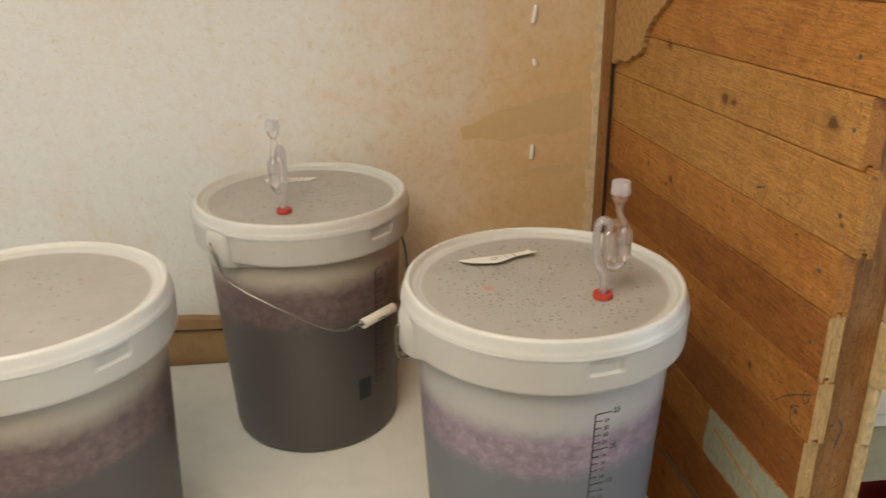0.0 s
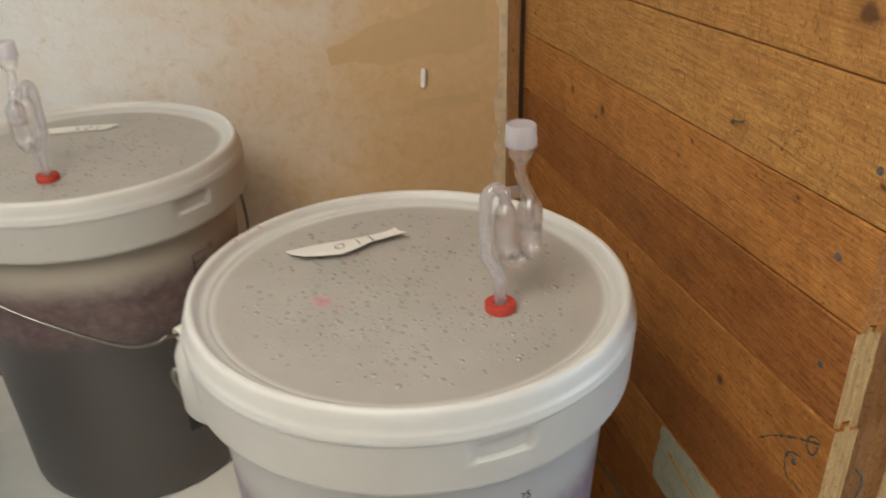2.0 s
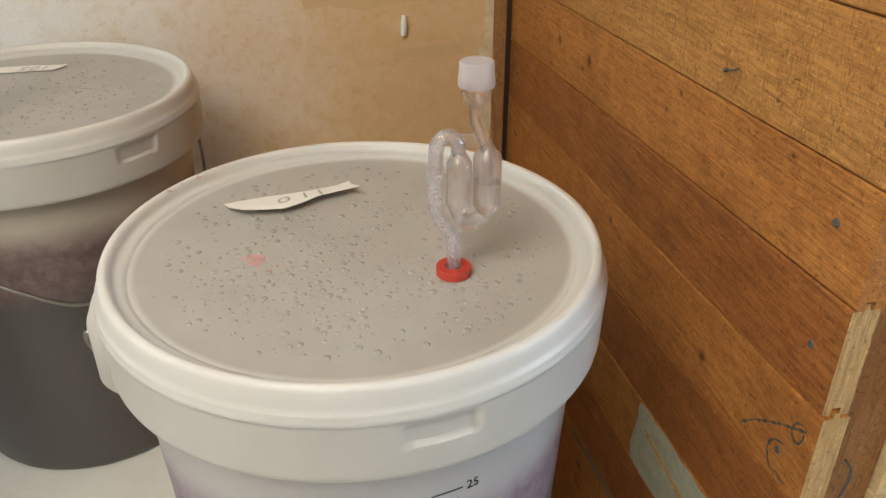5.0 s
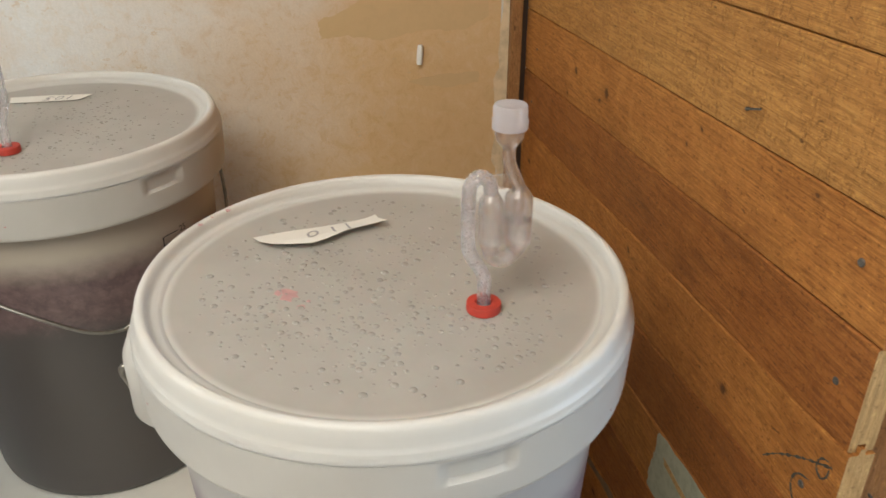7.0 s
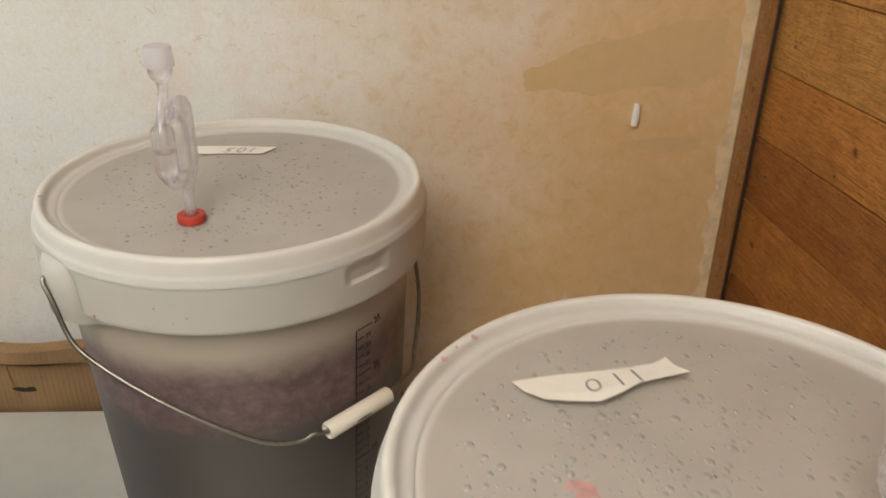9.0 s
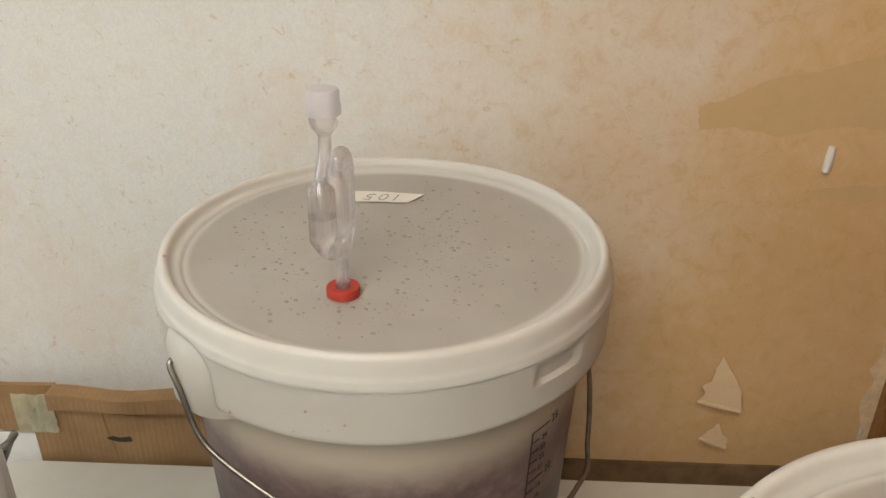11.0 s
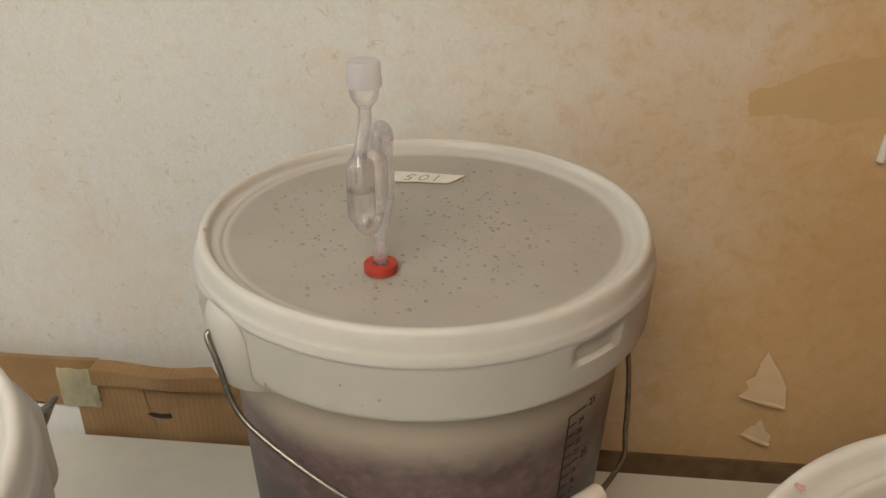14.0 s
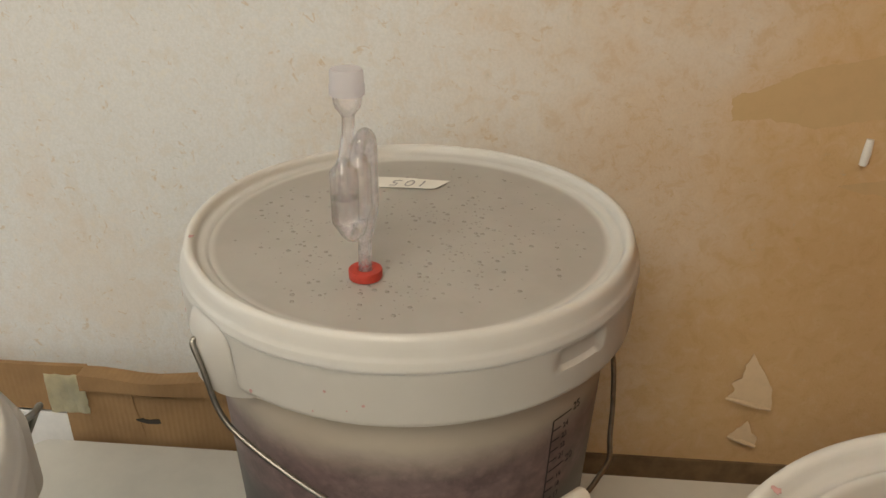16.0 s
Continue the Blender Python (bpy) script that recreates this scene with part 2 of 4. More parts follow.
def clear_material(name, tint, milk=0.1, glass=0.4, beads=0.0, bend=1.16):
    """Thin-walled clear plastic: mostly straight through, some bent light and gloss, a trace of milk."""
    n = Nodes(name)
    clear = n.add("ShaderNodeBsdfTransparent")
    clear.inputs["Color"].default_value = (*tint, 1)
    front, behind = n.add("ShaderNodeBsdfDiffuse"), n.add("ShaderNodeBsdfTranslucent")
    for s in (front, behind):
        s.inputs["Color"].default_value = (0.86, 0.85, 0.89, 1)
    milky = n.add("ShaderNodeMixShader")
    milky.inputs[0].default_value = 0.5
    n.link(front.outputs[0], milky.inputs[1])
    n.link(behind.outputs[0], milky.inputs[2])
    bent = n.add("ShaderNodeBsdfGlass")
    bent.inputs["IOR"].default_value, bent.inputs["Roughness"].default_value = bend, 0.01
    bent.inputs["Color"].default_value = (0.998, 0.993, 1.0, 1)
    gloss = n.add("ShaderNodeBsdfGlossy")
    gloss.inputs["Roughness"].default_value = 0.05
    a, b, c = (n.add("ShaderNodeMixShader") for _ in range(3))
    b.inputs[0].default_value, c.inputs[0].default_value = glass, 0.02
    if beads:
        n.put(a.inputs[0], n.ramp(n.noise(n.pos, 700, 2), 0.45, 0.62, milk, milk + beads))
    else:
        a.inputs[0].default_value = milk
    n.link(clear.outputs[0], b.inputs[1])
    n.link(bent.outputs[0], b.inputs[2])
    n.link(b.outputs[0], a.inputs[1])
    n.link(milky.outputs[0], a.inputs[2])
    n.link(a.outputs[0], c.inputs[1])
    n.link(gloss.outputs[0], c.inputs[2])
    n.link(c.outputs[0], n.out.inputs["Surface"])
    return n.mat


def plain_material(name, colour, rough=0.6, metal=0.0, vary=0.2, scale=40, bump=0.15):
    n = Nodes(name, rough, metal)
    a = n.noise(n.pos, scale, 5, 0.6)
    n.colour(n.mix(n.ramp(a, 0.35, 0.72), colour, tuple(v * (1 - vary) for v in colour)))
    return n.bump(a, bump, 0.0008).mat


M = dict(
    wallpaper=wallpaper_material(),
    backing=paper_material("bare_wallpaper_backing", (0.60, 0.415, 0.21), 0.15),
    paper=paper_material("white_paper", (0.80, 0.77, 0.70), 0.12),
    torn=paper_material("torn_wallpaper", (0.68, 0.52, 0.33), 0.2),
    board=wood_material("pine_boards", (0.51, 0.215, 0.052), (0.35, 0.126, 0.029), 1, KNOTS, 0.5, 0.66, SMEARS),
    ruddy=wood_material("ruddy_pine_board", (0.39, 0.146, 0.036), (0.27, 0.092, 0.023), 1, KNOTS, 0.6, 0.66, SMEARS),
    sawn=wood_material("sawn_pine_board", (0.565, 0.285, 0.080), (0.42, 0.182, 0.048), 1, KNOTS, 2.0),
    end=wood_material("board_end_grain", (0.60, 0.39, 0.175), (0.50, 0.30, 0.12), 2, (), 0.4, 0.85),
    pale_end=plain_material("pale_board_end", (0.68, 0.51, 0.275), 0.85, 0, 0.28, 90, 0.8),
    stud=wood_material("old_stud_wood", (0.42, 0.205, 0.075), (0.31, 0.14, 0.048), 2),
    batten=wood_material("brown_batten", (0.40, 0.20, 0.075), (0.28, 0.13, 0.045), 2),
    base=plain_material("grimy_shaded_brown", (0.22, 0.145, 0.075), 0.8, 0, 0.35, 30),
    gap=plain_material("dark_gap_fill", (0.05, 0.03, 0.02)),
    green=plain_material("flaked_green_paint", (0.42, 0.43, 0.315), 0.6, 0, 0.25, 60, 0.4),
    fibre=plain_material("fibreboard", (0.48, 0.26, 0.09), 0.9, 0, 0.35, 70, 0.8),
    plaster=plain_material("painted_plaster", (0.72, 0.69, 0.63), 0.85, 0, 0.1, 12),
    floor=wood_material("floor_boards", (0.36, 0.22, 0.11), (0.26, 0.14, 0.06), 1),
    ceiling=plain_material("whitewashed_ceiling", (0.80, 0.78, 0.74), 0.9, 0, 0.08, 10),
    laminate=plain_material("white_laminate", (0.70, 0.685, 0.62), 0.38, 0, 0.06, 25, 0.05),
    card=None, rim=None, lid=None,
    red=plain_material("red_rubber", (0.48, 0.045, 0.025), 0.62, 0, 0.25, 120),
    clear=clear_material("clear_polystyrene", (0.997, 0.994, 1.0), 0.008, 0.55, 0.0, 1.45),
    beaded=clear_material("beaded_polystyrene", (0.997, 0.994, 1.0), 0.03, 0.45, 0.26, 1.45),
    water=clear_material("water", (0.995, 0.992, 0.99), 0.0, 0.75, 0.0, 1.30),
    cap=clear_material("frosted_cap", (0.98, 0.975, 0.985), 0.5, 0.3),
    wire=plain_material("galvanised_wire", (0.30, 0.285, 0.25), 0.4, 1.0, 0.3, 90),
    grip=plastic_material("cream_grip", (0.80, 0.74, 0.64), 0.5, 0.15),
    ink=plain_material("black_print", (0.02, 0.02, 0.022), 0.5),
    pencil=plain_material("blue_black_crayon", (0.095, 0.085, 0.06), 0.7, 0, 0.6, 260),
    handink=plain_material("pen_ink", (0.32, 0.305, 0.31), 0.5),
    nail=plain_material("steel_nail", (0.13, 0.12, 0.105), 0.7, 0.2, 0.5, 300),
    berry=plain_material("berry_stain", (0.56, 0.32, 0.30), 0.5, 0, 0.25, 90),
    tape=plain_material("aged_adhesive_tape", (0.76, 0.72, 0.52), 0.35, 0, 0.2, 35, 0.2),
    dark=plain_material("dark_void", (0.03, 0.025, 0.02)),
    crate=plain_material("red_plastic", (0.22, 0.018, 0.018), 0.45),
    foam=plain_material("white_foam", (0.82, 0.82, 0.80), 0.7, 0, 0.06, 60),
    filler=plain_material("white_filler", (0.72, 0.57, 0.36), 0.9, 0, 0.25, 50, 0.8),
)


def cardboard_material():
    n = Nodes("corrugated_cardboard", 0.85)
    flutes = n.add("ShaderNodeTexWave", wave_type="BANDS", bands_direction="X")
    flutes.inputs["Scale"].default_value, flutes.inputs["Distortion"].default_value = 42, 0.6
    n.link(n.pos, flutes.inputs["Vector"])
    a = n.noise(n.pos, 12, 5, 0.6)
    c = n.mix(n.ramp(a, 0.3, 0.7), (0.37, 0.225, 0.105), (0.27, 0.16, 0.073))
    c = n.mix(n.ramp(flutes.outputs["Fac"], 0.6, 1.0, 0, 0.08), c, (0.25, 0.15, 0.08))
    n.colour(c)
    return n.bump(n.math("ADD", flutes.outputs["Fac"], n.math("MULTIPLY", a, 3.0)), 0.35, 0.0010).mat


M["card"] = cardboard_material()
M["rim"] = plastic_material("white_polyethylene", (0.60, 0.583, 0.54), 0.42, 1.0, 0.03, 0.05, 0.011)
# collar: the rim's plastic again, darkened since its upright front lies in shade
M["collar"] = plastic_material("shaded_polyethylene", (0.545, 0.525, 0.48), 0.44, 1.0, 0.04, 0.05, 0.011)


def lid_material():
    """Misted lid panel that grows thicker and whiter into its rim."""
    n = Nodes("misted_lid", 0.46)
    x, y = n.axis(0), n.axis(1)
    away = n.math("SQRT", n.math("ADD", n.math("MULTIPLY", x, x), n.math("MULTIPLY", y, y)))
    mist = n.noise(n.pos, 18, 4)
    haze = n.noise(n.pos, 130, 4, 0.7)
    c = n.mix(n.ramp(mist, 0.35, 0.7), (0.418, 0.393, 0.354), (0.384, 0.359, 0.321))
    c = n.mix(n.ramp(haze, 0.55, 0.70, 0, 0.18), c, (0.35, 0.325, 0.29))
    c = n.mix(n.ramp(away, 0.164, 0.1710, 0, 1.0), c, (0.59, 0.573, 0.53))
    n.colour(c)
    n.bsdf.inputs["Subsurface Weight"].default_value = 0.1
    n.bsdf.inputs["Subsurface Scale"].default_value = 0.006
    return n.bump(n.noise(n.pos, 45, 3), 0.15, 0.0006).mat


M["lid"] = lid_material()


# ---- mesh helpers ----
def link_mesh(name, bm, material, smooth=False):
    me = bpy.data.meshes.new(name)
    bmesh.ops.recalc_face_normals(bm, faces=bm.faces)
    bm.to_mesh(me)
    bm.free()
    me.materials.append(material)
    if smooth:
        me.shade_smooth()
        me.set_sharp_from_angle(angle=radians(42))
    return new(name, me)


def part(name, bm, material, parent, label="", smooth=False):
    ob = link_mesh(name, bm, material, smooth)
    ob.parent = parent
    if label:
        ob["label"] = label
    return ob


def thing(name, bm, material, label, category, smooth=False, kind="", group=""):
    return tagged(link_mesh(name, bm, material, smooth), label, category, group, kind)


def empty(name, label, category, group="", kind=""):
    return tagged(new(name), label, category, group, kind)


def box_into(bm, x0, x1, y0, y1, z0, z1, bevel=0.0):
    start = set(bm.verts)
    geo = bmesh.ops.create_cube(bm, size=1.0)
    for v in geo["verts"]:
        v.co = Vector(((x0, x1)[v.co.x > 0], (y0, y1)[v.co.y > 0], (z0, z1)[v.co.z > 0]))
    if bevel:
        edges = {e for v in geo["verts"] for e in v.link_edges}
        bmesh.ops.bevel(bm, geom=list(edges), offset=bevel, segments=2, affect="EDGES", profile=0.6)
    return [v for v in bm.verts if v not in start]


def box(x0, x1, y0, y1, z0, z1, bevel=0.0):
    bm = bmesh.new()
    box_into(bm, x0, x1, y0, y1, z0, z1, bevel)
    return bm


def revolve_into(bm, profile, steps=96, bend=None):
    """Turn a profile of (radius, height) round z. bend(radius, height, angle) may shift each point."""
    rings = []
    for r, z in profile:
        ring = []
        for k in range(steps):
            a = 2 * math.pi * k / steps
            rr = bend(r, z, a) if bend else r
            ring.append(bm.verts.new((rr * math.cos(a), rr * math.sin(a), z)))
        rings.append(ring)
    for lo, hi in zip(rings, rings[1:]):
        for k in range(steps):
            j = (k + 1) % steps
            bm.faces.new((lo[k], lo[j], hi[j], hi[k]))
    return rings


def tube_into(bm, pts, radii, sides=16, cap=False):
    """A tube along points, with a radius at each."""
    pts = [Vector(p) for p in pts]
    rings, side = [], None
    for i, p in enumerate(pts):
        ahead = (pts[min(i + 1, len(pts) - 1)] - pts[max(i - 1, 0)]).normalized()
        if side is None:
            side = ahead.cross(Vector((0.13, 0.97, 0.21))).normalized()
        side = (side - ahead * side.dot(ahead)).normalized()
        up = ahead.cross(side)
        r = radii[i] if isinstance(radii, (list, tuple)) else radii
        rings.append([bm.verts.new(p + r * (math.cos(a) * side + math.sin(a) * up)) for a in (2 * math.pi * k / sides for k in range(sides))])
    for lo, hi in zip(rings, rings[1:]):
        for k in range(sides):
            j = (k + 1) % sides
            bm.faces.new((lo[k], lo[j], hi[j], hi[k]))
    if cap:
        bm.faces.new(rings[0])
        bm.faces.new(rings[-1])
    return rings


def tube_shell_into(bm, pts, radii, wall, sides=18):
    """A hollow tube with a real wall, closed round its two ends."""
    pts = list(pts)
    radii = radii if isinstance(radii, (list, tuple)) else [radii] * len(pts)
    out = tube_into(bm, pts, radii, sides)
    core = tube_into(bm, pts, [r - wall for r in radii], sides)
    for a, b in ((out[0], core[0]), (out[-1], core[-1])):
        for k in range(sides):
            j = (k + 1) % sides
            bm.faces.new((a[k], a[j], b[j], b[k]))


def turned_shell_into(bm, profile, wall, steps=30):
    """A hollow turned form with a real wall."""
    core = [(max(r - wall, 0.0012), z) for r, z in reversed(profile)]
    rings = revolve_into(bm, [*profile, *core], steps)
    for k in range(steps):
        j = (k + 1) % steps
        bm.faces.new((rings[-1][k], rings[-1][j], rings[0][j], rings[0][k]))


def smooth_path(pts, steps=6):
    """Catmull-Rom through the points."""
    pts = [Vector(p) for p in pts]
    ext = [2 * pts[0] - pts[1], *pts, 2 * pts[-1] - pts[-2]]
    out = []
    for i in range(1, len(ext) - 2):
        a, b, c, d = ext[i - 1:i + 3]
        for k in range(steps):
            t = k / steps
            out.append(0.5 * (2 * b + (c - a) * t + (2 * a - 5 * b + 4 * c - d) * t * t + (3 * b - a - 3 * c + d) * t ** 3))
    return [*out, pts[-1]]


def lettering(text, size, material, parent, m, name="printed_number", weight=0.0, slant=0.0):
    cu = bpy.data.curves.new(name, "FONT")
    cu.body, cu.size, cu.align_x, cu.align_y, cu.extrude, cu.resolution_u = text, size, "CENTER", "CENTER", 0.0001, 3
    cu.offset, cu.shear = weight, slant
    tmp = bpy.data.objects.new("lettering", cu)
    me = bpy.data.meshes.new_from_object(tmp)
    bpy.data.objects.remove(tmp)
    bpy.data.curves.remove(cu)
    me.materials.clear()
    me.materials.append(material)
    ob = new(name, me)
    ob.parent = parent
    ob.matrix_local = m
    return ob


def sheet(outline, y, thick, rng, jag=0.0, steps=1, curl=None):
    """An upright scrap in the wall's plane, from an outline of (x, z), with a torn edge."""
    pts = []
    for (x0, z0), (x1, z1) in zip(outline, outline[1:] + outline[:1]):
        for k in range(steps):
            t = k / steps
            pts.append((x0 + (x1 - x0) * t + rng.uniform(-jag, jag), z0 + (z1 - z0) * t + rng.uniform(-jag, jag)))
    bm = bmesh.new()
    f = bm.faces.new([bm.verts.new((x, y, z)) for x, z in pts])
    got = bmesh.ops.extrude_face_region(bm, geom=[f])
    for v in got["geom"]:
        if isinstance(v, bmesh.types.BMVert):
            v.co.y -= thick
    if curl:
        bmesh.ops.triangulate(bm, faces=bm.faces)
        for v in bm.verts:
            v.co.y -= curl(v.co.x, v.co.z)
    return bm


# ---- the room ----
def room():
    bm = box(LEFT - 0.15, RIGHT + 0.15, BACK + 0.001, BACK + 0.15, 0, TOP)
    wall = thing("wall_back", bm, M["plaster"], "plastered back wall hung with stained old wallpaper", "wall", kind="structure")
    edges = [LEFT, -0.93, -0.3465, 0.2335, 0.524]
    for a, b in zip(edges, edges[1:]):
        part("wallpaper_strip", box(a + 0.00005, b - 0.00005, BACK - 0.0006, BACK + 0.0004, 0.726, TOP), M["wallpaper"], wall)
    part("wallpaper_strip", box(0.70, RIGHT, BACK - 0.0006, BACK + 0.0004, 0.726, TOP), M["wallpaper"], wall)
    # the shadow band at the wall's foot is painted into this panel's brown
    part("base_panel", box(LEFT, 0.537, BACK - 0.004, BACK + 0.0005, 0.0, 0.7258, 0.0005), M["base"], wall, "brown board below the wallpaper, darkened for the shadow band there")
    part("corner_batten", box(0.538, 0.5565, BACK - 0.016, BACK + 0.0005, 0, TOP, 0.002), M["batten"], wall, "brown wooden corner batten")
    # near-black strip draws the shade in the slot between batten and boards
    part("corner_gap", box(0.557, 0.5675, BACK - 0.004, BACK + 0.0005, 0, TOP), M["gap"], wall)
    thing("floor", box(LEFT - 0.15, RIGHT + 0.15, REAR - 0.15, BACK + 0.15, -0.1, 0), M["floor"], "worn wooden plank floor", "floor", kind="structure")
    bm = bmesh.new()
    for p in ((LEFT - 0.15, SKY[0], REAR - 0.15, BACK + 0.15), (SKY[1], RIGHT + 0.15, REAR - 0.15, BACK + 0.15), (SKY[0], SKY[1], REAR - 0.15, SKY[2]), (SKY[0], SKY[1], SKY[3], BACK + 0.15)):
        box_into(bm, *p, TOP, TOP + 0.1)
    thing("ceiling", bm, M["ceiling"], "whitewashed plaster ceiling with a roof light", "ceiling", kind="structure")
    for name, fixed in (("wall_left", 2), ("wall_rear", 1), ("wall_right", 0)):
        bm = bmesh.new()
        if fixed == 2:
            a0, a1, h0, h1, e0, e1 = 0.5, 1.5, 0.95, 2.05, REAR, BACK
        elif fixed:
            a0, a1, h0, h1, e0, e1 = WIN[0], WIN[1], WIN[2], WIN[3], LEFT - 0.15, RIGHT + 0.15
        else:
            a0, a1, h0, h1, e0, e1 = -0.75, 0.35, 0.95, 2.05, REAR, BACK
        for p0, p1, z0, z1 in ((e0, a0, 0, TOP), (a1, e1, 0, TOP), (a0, a1, 0, h0), (a0, a1, h1, TOP)):
            if fixed == 2:
                box_into(bm, LEFT - 0.15, LEFT, p0, p1, z0, z1)
            elif fixed:
                box_into(bm, p0, p1, REAR - 0.15, REAR, z0, z1)
            else:
                box_into(bm, RIGHT, RIGHT + 0.15, p0, p1, z0, z1)
        thing(name, bm, M["plaster"], "plain pale plastered wall with a window opening", "wall", kind="structure")
    return wall


wall_back = room()


# ---- board partition: seams as (height at the free end, height at the back wall) ----
SEAMS = [(0.0, -0.06), (0.11, 0.05), (0.205, 0.145), (0.30, 0.235), (0.39, 0.325), (0.48, 0.415), (0.565, 0.50), (0.655, 0.588), (0.748, 0.672), (0.836, 0.782), (0.930, 0.872), (1.027, 0.945), (1.118, 1.066), (1.211, 1.163), (1.297, 1.260),
         (1.397, 1.363), (1.482, 1.453), (1.58, 1.55), (1.68, 1.65), (1.78, 1.75), (1.88, 1.85), (1.98, 1.95), (2.08, 2.05), (2.18, 2.15), (2.28, 2.25), (2.38, 2.35), (2.48, 2.45)]
ENDS = {15: 0.818, 14: 0.798, 13: 0.822, 12: 0.824, 11: 0.821, 10: 0.829, 9: 0.826, 16: 0.790}
FREE = 0.83


def seam_at(k, y):
    lo, hi = SEAMS[k]
    return lo + (hi - lo) * (y - FREE) / (BACK - FREE)


def board_mesh(x0, x1, y0, k, gap, rng, rounded=0.0015):
    """One sawn board between two seams, with its free end at y0, a groove under it and eased edges."""
    bm = bmesh.new()
    cols = []
    for i in range(13):
        y = y0 + (BACK - 0.003 - y0) * i / 12
        lo, hi = max(seam_at(k, y) + gap, 0.001), min(seam_at(k + 1, y) - gap * 0.4, TOP - 0.001)
        w = rng.uniform(-0.0006, 0.0006)
        ring = [(x0 + w + rounded, lo), (x0 + w, lo + rounded), (x0 + w, hi - rounded), (x0 + w + rounded, hi), (x0 + 0.0078, hi), (x0 + 0.0085, hi + 0.0055), (x0 + 0.0125, hi + 0.0055), (x0 + 0.0132, hi)]
        ring += [(x1 - 0.006, hi), (x1 - 0.0015, hi - 0.004), (x1, hi - 0.013)] if k == 14 else [(x1, hi)]
        ring += [(x1, lo), (x0 + 0.0140, lo), (x0 + 0.0140, lo + 0.0068), (x0 + 0.0070, lo + 0.0068), (x0 + 0.0070, lo)]
        cols.append([bm.verts.new((x, y, z)) for x, z in ring])
    for a, b in zip(cols, cols[1:]):
        m = len(a)
        for j in range(m):
            bm.faces.new((a[j], a[(j + 1) % m], b[(j + 1) % m], b[j]))
    bm.faces.new(cols[0]).material_index = 1
    bm.faces.new(cols[-1])
    return bm


def partition():
    rng = random.Random(4)
    core = thing("wall_partition", box(0.5925, 0.6535, 0.94, BACK - 0.001, 0, TOP), M["gap"], "open partition of nailed brown pine boards", "wall", kind="structure")
    for k in range(len(SEAMS) - 1):
        y0 = ENDS.get(k, 0.82 + rng.uniform(-0.015, 0.012))
        ob = part("board", board_mesh(WOOD, WOOD + 0.0215, y0, k, 0.0008 if k > 8 else 0.0020, rng), M["sawn"] if k in (14, 15) else M["ruddy"] if k in (8, 10, 12) else M["board"], core)
        ob.data.materials.append(M["board"] if k in (13, 15) else M["sawn"] if k == 14 else M["end"])
    part("stud", box(0.5905, 0.6545, 0.846, 0.935, 0, TOP, 0.003), M["stud"], core, "upright brown stud between the boards")
    for k in range(0, len(SEAMS) - 1):
        lo, hi = SEAMS[k][0] - 0.02, SEAMS[k + 1][0] - 0.023
        y0 = 0.842 + rng.uniform(-0.012, 0.006)
        bm = box(0.6555, 0.6690, y0, BACK - 0.003, max(lo, 0.001), min(hi, TOP - 0.001), 0.0015)
        for v in bm.verts:
            if v.co.y < y0 + 0.01:
                v.co += Vector((rng.uniform(-0.001, 0.0015), rng.uniform(-0.004, 0.004), 0))
        part("far_board", bm, M["pale_end"], core)
    return core


partition_wall = partition()


def side_sheet(name, outline, x, thick, material, parent, rng, jag, steps, label=""):
    bm = sheet(outline, 0.0, thick, rng, jag, steps)
    for v in bm.verts:
        v.co = Vector((x + v.co.y, v.co.x, v.co.z))
    return part(name, bm, material, parent, label)


